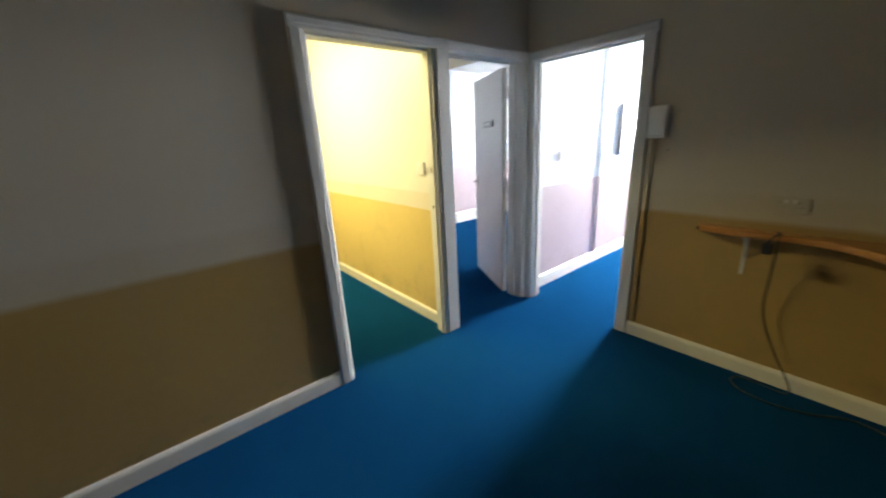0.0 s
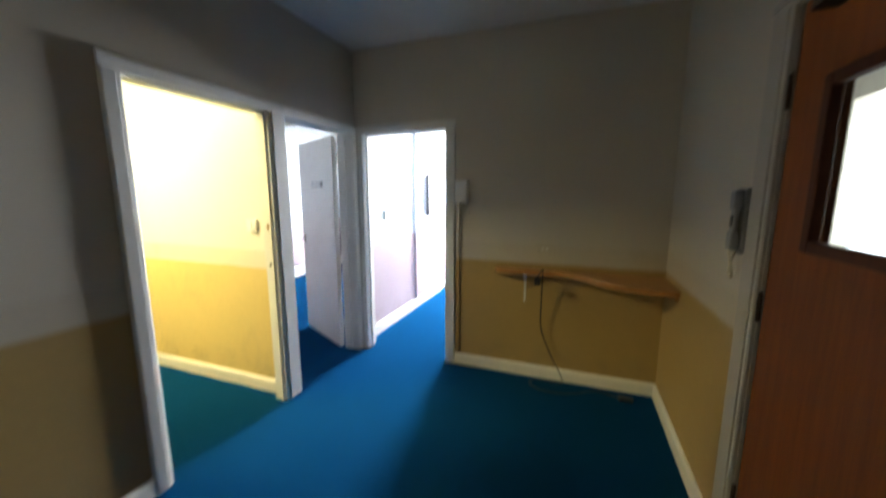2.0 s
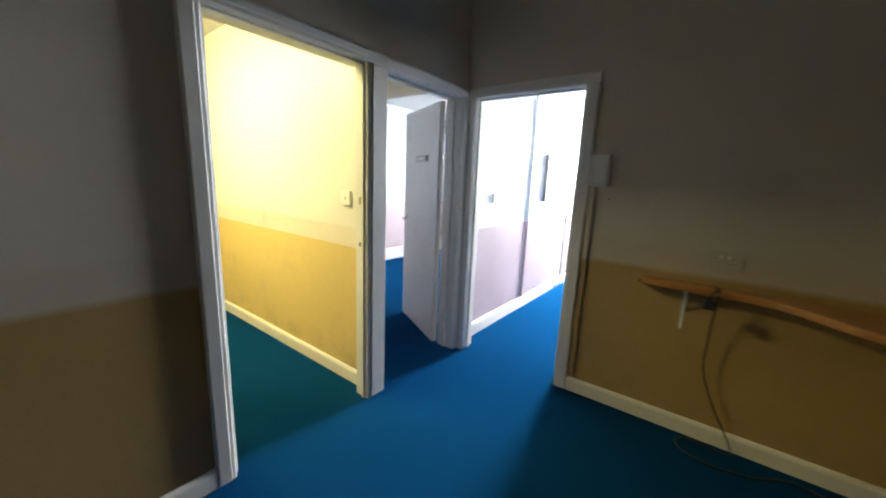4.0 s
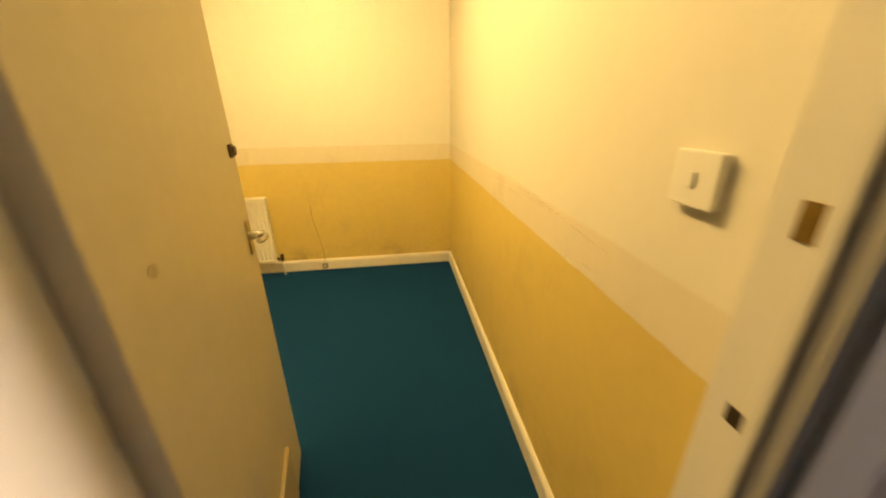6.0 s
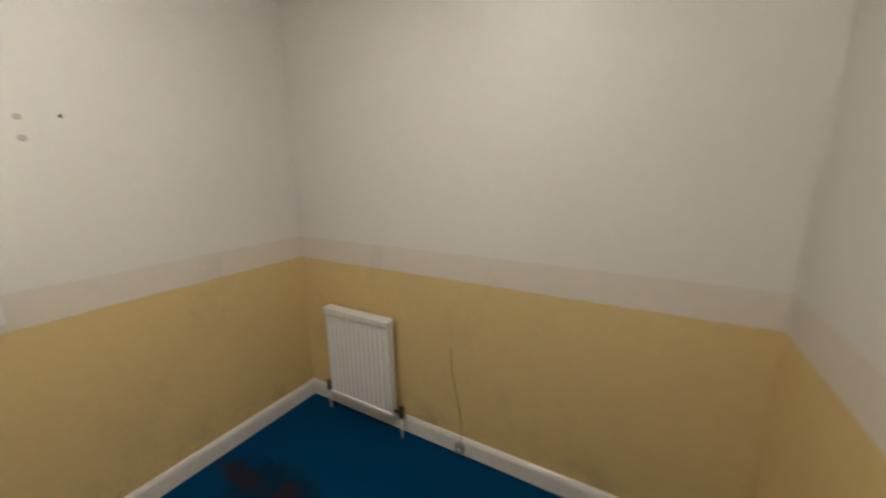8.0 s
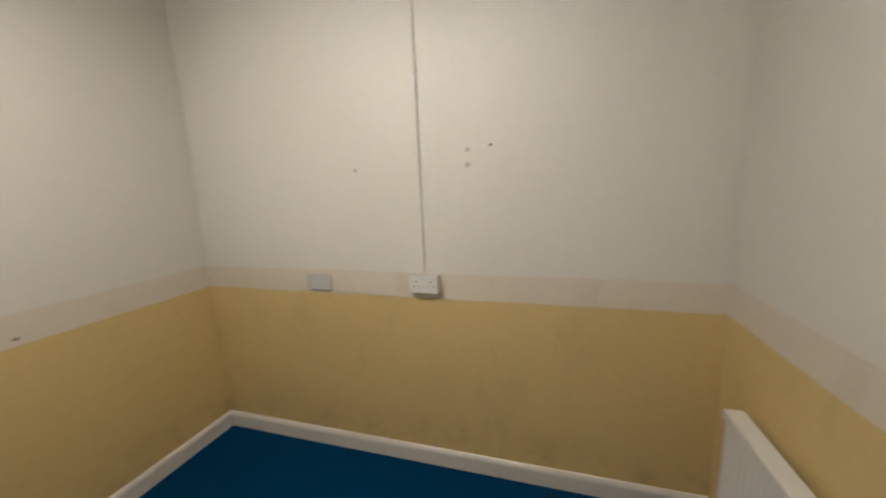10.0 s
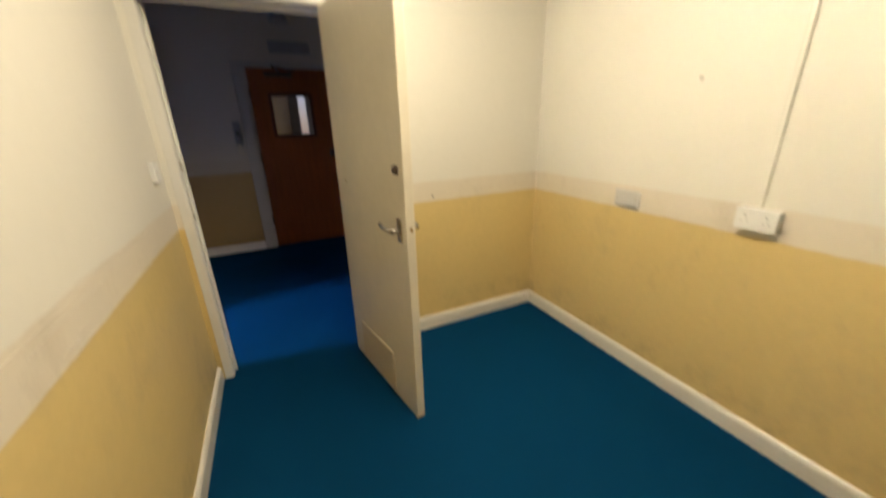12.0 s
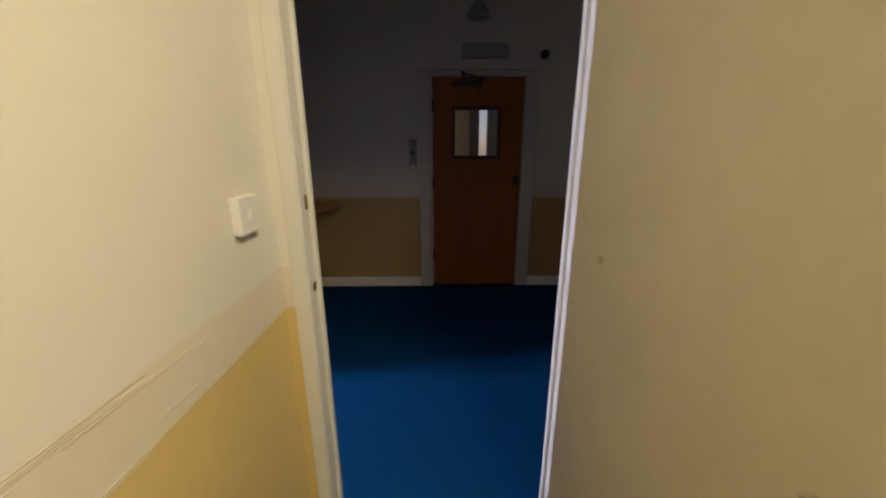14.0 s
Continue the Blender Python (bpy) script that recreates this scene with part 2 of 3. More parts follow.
def prism(bm, outline, axis, lo, hi, flip=False):
    """A flat outline pushed along an axis; the outline's two numbers are the other two axes in order."""
    def at(u, v, w):
        return {"x": (w, u, v), "y": (u, w, v), "z": (u, v, w)}[axis]
    a = [bm.verts.new(at(u, v, lo)) for u, v in outline]
    b = [bm.verts.new(at(u, v, hi)) for u, v in outline]
    n = len(outline)
    bm.faces.new(a)
    bm.faces.new(b[::-1])
    for i in range(n):
        bm.faces.new((a[i], b[i], b[(i + 1) % n], a[(i + 1) % n]))
    bmesh.ops.recalc_face_normals(bm, faces=bm.faces)
    return bm


def part(name, bm, material, parent=None, label="", m=None):
    bmesh.ops.recalc_face_normals(bm, faces=bm.faces)
    me = bpy.data.meshes.new(name)
    bm.to_mesh(me)
    bm.free()
    for mt in (material if isinstance(material, (list, tuple)) else [material]):
        me.materials.append(mt)
    ob = new(name, me)
    if parent is not None:
        ob.parent = parent
    if m is not None:
        ob.matrix_basis = m
    if label:
        tagged(ob, label)
    return ob


def thing(name, m, label, category, group=""):
    ob = new(name)
    ob.empty_display_size = 0.1
    ob.matrix_basis = m
    return tagged(ob, label, category, group)


def setting(name, bm, material, label, category):
    return tagged(part(name, bm, material), label, category, kind="structure")


def wall(name, axis, lo, hi, face0, face1, top, openings, mats, label, z0=0.0):
    """A wall with thickness along x or y from lo to hi, between its faces, with openings (start, end, sill, head)."""
    bm = bmesh.new()
    us = sorted({lo, hi, *(u for o in openings for u in o[:2])})
    zs = sorted({z0, top, *(z for o in openings for z in o[2:])})

    def solid(i, j):
        if not (0 <= i < len(us) - 1 and 0 <= j < len(zs) - 1):
            return False
        u, z = (us[i] + us[i + 1]) / 2, (zs[j] + zs[j + 1]) / 2
        return not any(o[0] < u < o[1] and o[2] < z < o[3] for o in openings)

    cache = {}

    def vert(u, w, z):
        k = (u, w, z)
        if k not in cache:
            cache[k] = bm.verts.new((u, w, z) if axis == "x" else (w, u, z))
        return cache[k]

    def face(pts, mat):
        f = bm.faces.new([vert(*p) for p in pts])
        f.material_index = mat

    for i in range(len(us) - 1):
        for j in range(len(zs) - 1):
            if not solid(i, j):
                continue
            a, b, c, d = us[i], us[i + 1], zs[j], zs[j + 1]
            face(((a, face0, c), (b, face0, c), (b, face0, d), (a, face0, d)), 0)
            face(((a, face1, c), (a, face1, d), (b, face1, d), (b, face1, c)), 1)
            if not solid(i - 1, j):
                face(((a, face0, c), (a, face0, d), (a, face1, d), (a, face1, c)), 0)
            if not solid(i + 1, j):
                face(((b, face0, c), (b, face1, c), (b, face1, d), (b, face0, d)), 0)
            if not solid(i, j - 1):
                face(((a, face0, c), (a, face1, c), (b, face1, c), (b, face0, c)), 0)
            if not solid(i, j + 1):
                face(((a, face0, d), (b, face0, d), (b, face1, d), (a, face1, d)), 0)
    return setting(name, bm, mats, label, "wall")


# ---- large structure ----
HALL_H, ROOM_H, OFF_H, COR_H = 2.67, 2.546, 2.52, 2.62
setting("floor", boxed(-4.95, 4.75, -4.3, 2.95, -0.12, 0.0), M_CARPET,
        "blue cut-pile carpet, worn and stained, through all the rooms", "floor")

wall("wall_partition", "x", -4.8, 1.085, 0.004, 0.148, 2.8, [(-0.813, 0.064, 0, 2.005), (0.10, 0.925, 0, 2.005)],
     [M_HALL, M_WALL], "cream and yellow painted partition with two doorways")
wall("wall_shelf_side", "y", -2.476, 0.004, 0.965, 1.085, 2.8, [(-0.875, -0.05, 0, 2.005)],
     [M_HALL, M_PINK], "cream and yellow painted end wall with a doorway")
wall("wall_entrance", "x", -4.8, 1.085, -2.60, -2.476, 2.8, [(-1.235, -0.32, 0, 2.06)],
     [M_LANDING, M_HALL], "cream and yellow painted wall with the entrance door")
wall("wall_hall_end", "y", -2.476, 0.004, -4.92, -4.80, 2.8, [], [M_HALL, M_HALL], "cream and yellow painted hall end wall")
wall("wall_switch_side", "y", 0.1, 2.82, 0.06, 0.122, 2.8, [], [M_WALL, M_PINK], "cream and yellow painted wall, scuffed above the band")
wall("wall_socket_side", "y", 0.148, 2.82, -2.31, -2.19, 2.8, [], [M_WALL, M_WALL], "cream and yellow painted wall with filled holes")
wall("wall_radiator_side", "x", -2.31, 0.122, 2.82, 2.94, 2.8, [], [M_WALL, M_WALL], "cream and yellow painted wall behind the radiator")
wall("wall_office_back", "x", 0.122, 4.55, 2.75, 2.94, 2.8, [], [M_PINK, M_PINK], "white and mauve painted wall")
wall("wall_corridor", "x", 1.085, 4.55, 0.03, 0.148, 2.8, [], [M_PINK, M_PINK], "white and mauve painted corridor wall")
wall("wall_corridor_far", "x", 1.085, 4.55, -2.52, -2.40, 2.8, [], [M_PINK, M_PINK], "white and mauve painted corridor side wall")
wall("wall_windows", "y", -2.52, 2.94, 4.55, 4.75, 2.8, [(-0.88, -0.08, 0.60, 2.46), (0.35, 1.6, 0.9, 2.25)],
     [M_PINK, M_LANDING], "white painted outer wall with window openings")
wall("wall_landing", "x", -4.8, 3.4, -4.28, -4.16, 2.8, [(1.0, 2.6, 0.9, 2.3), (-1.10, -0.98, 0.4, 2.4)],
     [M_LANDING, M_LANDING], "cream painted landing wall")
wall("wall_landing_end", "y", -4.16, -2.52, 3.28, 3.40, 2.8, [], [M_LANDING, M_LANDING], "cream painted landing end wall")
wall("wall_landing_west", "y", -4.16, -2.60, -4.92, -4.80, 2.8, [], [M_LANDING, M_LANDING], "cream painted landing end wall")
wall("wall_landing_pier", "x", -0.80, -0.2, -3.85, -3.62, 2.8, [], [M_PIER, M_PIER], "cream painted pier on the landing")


def ceiling(name, x0, x1, y0, y1, z, tile=0.6, gap=0.003, rim=0.003):
    """Square boards with thin open joints, over a solid slab."""
    bm = bmesh.new()
    box(bm, x0, x1, y0, y1, z + 0.02, z + 0.10)
    nx, ny = max(1, round((x1 - x0) / tile)), max(1, round((y1 - y0) / tile))
    for i in range(nx):
        for j in range(ny):
            a, b = x0 + (x1 - x0) * i / nx, x0 + (x1 - x0) * (i + 1) / nx
            c, d = y0 + (y1 - y0) * j / ny, y0 + (y1 - y0) * (j + 1) / ny
            s = random.uniform(-0.0012, 0.0012)
            box(bm, a + gap, b - gap, c + (rim if j == 0 else gap), d - gap, z + s, z + 0.025)
    return setting(name, bm, M_CEIL, "white ceiling boards with thin joints", "ceiling")


ceiling("ceiling_hall", -4.8, 0.965, -2.476, 0.004, HALL_H, 3.0, 0.0)
ceiling("ceiling_room", -2.19, 0.06, 0.148, 2.82, ROOM_H, 1.2, 0.003, 0.015)
ceiling("ceiling_office", 0.122, 4.55, 0.148, 2.75, OFF_H, 0.6)
ceiling("ceiling_corridor", 1.085, 4.55, -2.40, 0.03, COR_H, 0.6)
ceiling("ceiling_landing", -4.8, 3.28, -4.16, -2.60, HALL_H, 2.0)
setting("roof", boxed(-5.0, 4.85, -4.4, 3.0, 2.80, 2.95), M_CEIL, "plain slab above the rooms", "roof")

setting("backdrop", boxed(11.0, 11.05, -9.0, 9.0, -1.0, 8.0), glow("bright overcast distance", (0.92, 0.96, 1.0), 2.2),
        "bright overcast distance outside the windows", "backdrop")

# ---- skirting boards ----


def skirting(axis, lo, hi, face, out, h=0.097, t=0.018, mat=None):
    """A board along x or y against the face, its top edge rounded off; out is +1 or -1, the way it stands out."""
    prof = [(0, 0), (t, 0), (t, h - 0.022), (t - 0.003, h - 0.012), (t - 0.009, h - 0.003), (t - 0.013, h), (0, h)]
    pts = [(face + out * u, z) for u, z in prof]
    bm = prism(bmesh.new(), pts, "x" if axis == "x" else "y", lo, hi)
    return setting("baseboard", bm, mat or M_SKIRT, "cream gloss painted skirting board", "baseboard")


skirting("x", -4.8, -0.872, 0.004, -1)
skirting("y", -2.476, -0.942, 0.965, -1)
skirting("x", -0.215, 0.947, -2.476, 1)
skirting("x", -4.8, -1.34, -2.476, 1)
skirting("y", 0.102, 2.82, 0.06, -1)
setting("wall_return", boxed(0.034, 0.062, 0.006, 0.099, 0.0, 2.004), M_WALL, "narrow cream and yellow return beside the door lining", "wall")
skirting("x", -2.172, 0.042, 2.82, -1)
skirting("y", 0.148, 2.82, -2.19, 1)
skirting("x", -2.172, -0.868, 0.148, 1)
skirting("x", 1.12, 4.55, 0.03, -1, 0.12, 0.02, M_GLOSS)
skirting("x", 0.13, 4.55, 2.75, -1, 0.19, 0.02, M_GLOSS)
skirting("y", -2.40, 0.0, 4.55, -1, 0.12, 0.02, M_GLOSS)

# ---- door linings and architraves ----


def jamb_leg(bm, axis, inner, width, face, out, z1, side):
    """An upright architrave: from the inner edge outwards (side -1 or +1), standing out from the face, with a stepped moulding."""
    prof = [(0, 0), (0, 0.010), (0.006, 0.014), (0.020, 0.014), (0.024, 0.0195), (width - 0.010, 0.0185), (width - 0.004, 0.016), (width, 0.008), (width, 0)]
    pts = [(inner + side * u, face + out * v) for u, v in prof]
    if axis == "y":
        pts = [(b, a) for a, b in pts]
    return prism(bm, pts, "z", 0.0, z1)


def head(bm, axis, lo, hi, z, width, face, out):
    prof = [(0, 0), (0.010, 0), (0.014, 0.006), (0.014, 0.020), (0.018, 0.024), (0.020, width - 0.014), (0.016, width - 0.004), (0.008, width), (0, width)]
    return prism(bm, [(face + out * v, z + u) for v, u in prof], "x" if axis == "x" else "y", lo, hi)


def doorway(name, axis, lo, hi, f0, f1, z, label, stop_at, casings, paint=None, hi_depth=None):
    """Lining boards inside an opening, a door stop, and architraves; casings: (face, out, which legs, width)."""
    root = new(name)
    tagged(root, label, "door frame", kind="structure")
    ctr = ((lo + hi) / 2, (f0 + f1) / 2, 0) if axis == "x" else ((f0 + f1) / 2, (lo + hi) / 2, 0)
    root.location = ctr
    inv = Matrix.Translation(ctr).inverted()

    def add(nm, bm):
        bmesh.ops.transform(bm, matrix=inv, verts=bm.verts)
        part(nm, bm, paint or M_GLOSS, root)

    def bx(u0, u1, w0, w1, z0, z1, bev=0.002):
        return boxed(u0, u1, w0, w1, z0, z1, bevel=bev) if axis == "x" else boxed(w0, w1, u0, u1, z0, z1, bevel=bev)
    t = 0.025
    add("lining", bx(lo - t + 0.001, lo, f0 - 0.002, f1 + 0.002, 0.0, z))
    add("lining", bx(hi, hi + t - 0.001, f0 - 0.002, hi_depth or f1 + 0.002, 0.0, z))
    add("head_lining", bx(lo - t + 0.001, hi + t - 0.001, f0 - 0.002, f1 + 0.002, z, z + t - 0.001))
    s0, s1 = stop_at
    add("door_stop", bx(lo, lo + 0.012, s0, s1, 0.0, z - 0.012))
    add("door_stop", bx(hi - 0.012, hi, s0, s1, 0.0, z - 0.012))
    add("door_stop", bx(lo, hi, s0, s1, z - 0.012, z - 0.0005))
    for face, out, legs, w in casings:
        if "l" in legs:
            add("architrave", jamb_leg(bmesh.new(), axis, lo - 0.004, w, face, out, z + 0.004, -1))
        if "r" in legs:
            add("architrave", jamb_leg(bmesh.new(), axis, hi + 0.004, w, face, out, z + 0.004, 1))
        a = lo - 0.004 - (w if "l" in legs else 0)
        b = hi + 0.004 + (w if "r" in legs else 0)
        add("architrave", head(bmesh.new(), axis, a, b, z + 0.004, 0.052 if out > 0 else 0.062, face, out))
    return root


doorway("door_frame_1", "x", -0.788, -0.012, 0.004, 0.148, 1.98, "white gloss door lining and architrave of the yellow room",
        (0.016, 0.036), [(0.002, -1, "l", 0.080), (0.150, 1, "l", 0.075)], None, 0.094)
doorway("door_frame_2", "x", 0.125, 0.90, 0.004, 0.148, 1.98, "white gloss door lining and architrave of the office",
        (0.065, 0.098), [(0.002, -1, "r", 0.045)])
doorway("door_frame_3", "y", -0.85, -0.075, 0.965, 1.085, 1.98, "white gloss door lining and architrave of the corridor",
        (1.01, 1.045), [(0.963, -1, "lr", 0.085), (1.087, 1, "lr", 0.07)])
doorway("door_frame_4", "x", -1.21, -0.345, -2.60, -2.476, 2.035, "cream painted lining and architrave of the entrance, darkened to suit the dim hall",
        (-2.575, -2.54), [(-2.474, 1, "lr", 0.125)], M_DIM_TRIM)
# the broad board between the two doorways, and the head over both
setting("trim_bead", boxed(-0.0105, 0.0205, -0.005, 0.0015, 0.0, 1.984, bevel=0.0025, seg=2), M_GLOSS,
        "narrow white gloss bead along the door lining", "trim")
setting("trim_mullion", boxed(0.024, 0.130, -0.012, 0.0015, 0.0, 1.984, bevel=0.003), M_GLOSS,
        "white gloss board covering the post between two doorways", "trim")
setting("trim_mullion_head", boxed(-0.012, 0.130, -0.012, 0.0015, 1.985, 2.046, bevel=0.002), M_GLOSS, "white gloss head board", "trim")
setting("trim_room_jamb", boxed(-0.008, 0.0335, 0.0945, 0.102, 0.0, 2.003, bevel=0.002), M_GLOSS,
        "narrow cream gloss architrave squeezed against the side wall", "trim")

# ---- doors ----


def lever(root, at, out, turn, material=M_CHROME):
    """A lever handle on its backplate: at the spindle, out the way it stands from the door, turn the way the lever points (both along local x and y)."""
    h = part("handle", boxed(-0.021, 0.021, 0.0, 0.006, -0.056, 0.050, bevel=0.003, seg=2), material, root, "worn satin chrome lever handle")
    h.matrix_basis = Matrix.Translation(at) @ Matrix.Diagonal((1, out, 1, 1))
    bm = bmesh.new()
    cyl(bm, (0, 0.004, 0.0), (0, 0.045, 0.0), 0.012)
    tube(bm, [(0, 0.043, 0.0), (turn * 0.025, 0.052, 0.004), (turn * 0.05, 0.054, 0.006), (turn * 0.08, 0.052, 0.010), (turn * 0.098, 0.045, 0.013)], 0.0085, 10)
    part("lever", bm, material, h)
    return h


def hinge(root, x, y, z, h=0.09, mat=M_BRONZE):
    bm = bmesh.new()
    cyl(bm, (x, y, z), (x, y, z + h), 0.007, 10)
    cyl(bm, (x, y, z - 0.004), (x, y, z), 0.005, 10)
    cyl(bm, (x, y, z + h), (x, y, z + h + 0.004), 0.005, 10)
    part("hinge", bm, mat, root)


# cream door of the yellow room, swung inwards; local x runs from the hinge to the free edge, local -y is the hall face
room_door = thing("door_1", pose(-0.790, 0.152, 0.0, 0, 0, 99.7), "cream painted flush door standing open into the yellow room", "door")
tagged(room_door, kind="structure")
part("leaf", boxed(0.004, 0.772, -0.040, 0.002, 0.008, 1.975, bevel=0.002), M_DOOR, room_door)
lever(room_door, (0.716, -0.040, 0.995), -1, -1)
lever(room_door, (0.716, 0.002, 0.995), 1, -1)
bm = bmesh.new()
box(bm, 0.698, 0.736, -0.050, -0.0402, 1.228, 1.266, bevel=0.004)
cyl(bm, (0.717, -0.048, 1.247), (0.717, -0.056, 1.247), 0.013, 16)
part("night_latch", bm, M_BRONZE, room_door, "dark bronze latch cylinder")
part("latch_plate", boxed(0.7715, 0.7735, -0.030, -0.008, 0.91, 1.06, bevel=0.0005), M_DOOR, room_door)
part("latch_bolt", boxed(0.773, 0.780, -0.026, -0.012, 0.993, 1.012, bevel=0.002), M_BRASS, room_door)
part("vent_cover", boxed(0.15, 0.56, -0.052, -0.0402, 0.05, 0.285, bevel=0.004), M_VENT, room_door, "cream painted panel over an old vent")
for z in (0.18, 0.95, 1.74):
    hinge(room_door, 0.0, 0.008, z, mat=M_BRASS)
part("filled_patch", cyl(bmesh.new(), (0.13, -0.0402, 1.14), (0.13, -0.0412, 1.14), 0.011, 14), M_FILLER, room_door, "small filled hole")

# strike plates on the lining of the same doorway
for z, h, m in ((1.245, 0.042, M_BRASS), (0.988, 0.026, M_BRONZE)):
    tagged(part("strike_plate", boxed(-0.0145, -0.0123, 0.042, 0.064, z - h / 2, z + h / 2, bevel=0.0005), m),
           "worn brass strike plate let into the door lining", "strike plate", "strike plates of the room door")

# office door, swung far into the office; local x runs from hinge to free edge, local +y is the hall face
office_door = thing("door_2", pose(0.917, 0.176, 0.0, 0, 0, 63.0), "off-white painted flush door with a sign, standing open", "door")
tagged(office_door, kind="structure")
part("leaf", boxed(0.004, 0.762, -0.002, 0.040, 0.008, 1.975, bevel=0.002), M_DOOR2, office_door)
lever(office_door, (0.704, 0.040, 1.0), 1, -1)
sign = part("sign", boxed(0.21, 0.47, 0.0402, 0.046, 1.525, 1.585, bevel=0.002), M_SIGN, office_door, "brushed grey sliding door sign")
part("slider", boxed(0.212, 0.245, 0.046, 0.049, 1.532, 1.578, bevel=0.002), M_BRONZE, sign)
part("lettering_bar", boxed(0.30, 0.44, 0.0461, 0.0468, 1.55, 1.562), M_PLASTIC, sign)
for x in (0.31, 0.38):
    part("screw_hole", cyl(bmesh.new(), (x, 0.0402, 1.31), (x, 0.0412, 1.31), 0.006, 10), M_GREY, office_door)
for z in (0.18, 0.95, 1.74):
    hinge(office_door, -0.004, -0.006, z, mat=M_CHROME)

# entrance door, closed; opens into the hall, hinged at its +x edge
entry = thing("door_4", pose(-0.35, -2.482, 0.0, 0, 0, 180), "orange-brown veneered entrance door with a small glazed panel, closed", "door")
tagged(entry, kind="structure")
G0, G1, Z0, Z1 = 0.200, 0.625, 1.322, 1.757
bm = bmesh.new()
for a, b, c, d in ((0.004, G0, 0.008, 2.03), (G1, 0.852, 0.008, 2.03), (G0, G1, 0.008, Z0), (G0, G1, Z1, 2.03)):
    box(bm, a, b, 0.0, 0.044, c, d)
bmesh.ops.remove_doubles(bm, verts=bm.verts, dist=0.0001)
part("leaf", bm, M_ENTRY, entry)
for a, b, c, d in ((G0 - 0.022, G0 + 0.012, Z0 - 0.022, Z1 + 0.022), (G1 - 0.012, G1 + 0.022, Z0 - 0.022, Z1 + 0.022),
                   (G0 + 0.012, G1 - 0.012, Z0 - 0.022, Z0 + 0.012), (G0 + 0.012, G1 - 0.012, Z1 - 0.012, Z1 + 0.022)):
    part("glazing_bead", boxed(a, b, -0.012, 0.014, c, d, bevel=0.004, seg=2), M_BEAD, entry)
pane = part("pane", boxed(G0 + 0.004, G1 - 0.004, 0.018, 0.024, Z0 + 0.004, Z1 - 0.004), M_GLASS, entry)
pane.visible_shadow = False
for z in (0.29, 1.03, 1.73):
    hinge(entry, 0.0, -0.010, z, 0.10)
closer = part("door_closer", boxed(0.17, 0.46, -0.062, -0.001, 1.945, 1.99, bevel=0.008, seg=2), M_BRONZE, entry, "dark overhead door closer")
bm = bmesh.new()
prism(bm, [(0.308, -0.030), (0.336, -0.030), (0.272, -0.280), (0.248, -0.275)], "z", 1.999, 2.007)
prism(bm, [(0.250, -0.280), (0.268, -0.288), (0.470, -0.010), (0.450, -0.002)], "z", 2.008, 2.016)
cyl(bm, (0.32, -0.035, 1.985), (0.32, -0.035, 2.011), 0.013, 12)
cyl(bm, (0.26, -0.276, 1.992), (0.26, -0.276, 2.022), 0.012, 12)
box(bm, 0.43, 0.49, -0.014, 0.006, 2.000, 2.024, bevel=0.002)
part("closer_arm", bm, M_BRONZE, closer)
bm = bmesh.new()
cyl(bm, (0.80, 0.0, 1.10), (0.80, -0.012, 1.10), 0.026, 18)
cyl(bm, (0.80, -0.012, 1.10), (0.80, -0.040, 1.10), 0.014, 14, 0.018)
part("latch_knob", bm, M_BRONZE, entry)
part("latch_case", boxed(0.775, 0.85, -0.022, -0.001, 1.055, 1.145, bevel=0.004), M_BRONZE, entry)

# ---- things in the hall ----
# corner shelf with a wavy front edge
shelf = thing("wall_shelf", pose(0.965, -1.88, 0.853), "varnished pine corner shelf with a wavy front edge", "shelf")
front = [(-0.010, 0.598), (-0.045, 0.595), (-0.080, 0.56), (-0.096, 0.46), (-0.095, 0.36), (-0.088, 0.24), (-0.092, 0.12), (-0.120, 0.0),
         (-0.185, -0.085), (-0.265, -0.15), (-0.330, -0.22), (-0.375, -0.32), (-0.402, -0.45), (-0.412, -0.55), (-0.395, -0.594), (-0.001, -0.594), (-0.001, 0.598)]
bm = prism(bmesh.new(), front, "z", 0.0, 0.036)
bmesh.ops.bevel(bm, geom=[e for e in bm.edges if len(e.link_faces) == 2 and abs(e.verts[0].co.z - e.verts[1].co.z) < 1e-5 and min(e.verts[0].co.x, e.verts[1].co.x) < -0.005], offset=0.009, segments=3, affect="EDGES", profile=0.5)
part("board", bm, M_SHELF, shelf)
bm = bmesh.new()
box(bm, -0.006, -0.001, 0.350, 0.366, -0.235, -0.001, bevel=0.001)
box(bm, -0.10, -0.001, 0.350, 0.366, -0.006, -0.001, bevel=0.001)
prism(bm, [(-0.085, -0.004), (-0.075, -0.004), (-0.003, -0.12), (-0.003, -0.14)], "y", 0.355, 0.361)
part("bracket", bm, M_PLASTIC, shelf, "white metal shelf bracket")
part("end_cap", boxed(-0.070, -0.012, 0.578, 0.590, 0.004, 0.022, bevel=0.003), M_BLACK, shelf)
part("wall_batten", boxed(-0.37, -0.03, -0.594, -0.575, -0.030, -0.001, bevel=0.002), M_SHELF, shelf)


def face_plate(root, w, h, d, mat=M_PLASTIC):
    """A plate with softened edges; local x across, -y out of the wall, z up."""
    return part("plate", boxed(-w / 2, w / 2, -d, 0.0, -h / 2, h / 2, bevel=0.004, seg=2), mat, root)


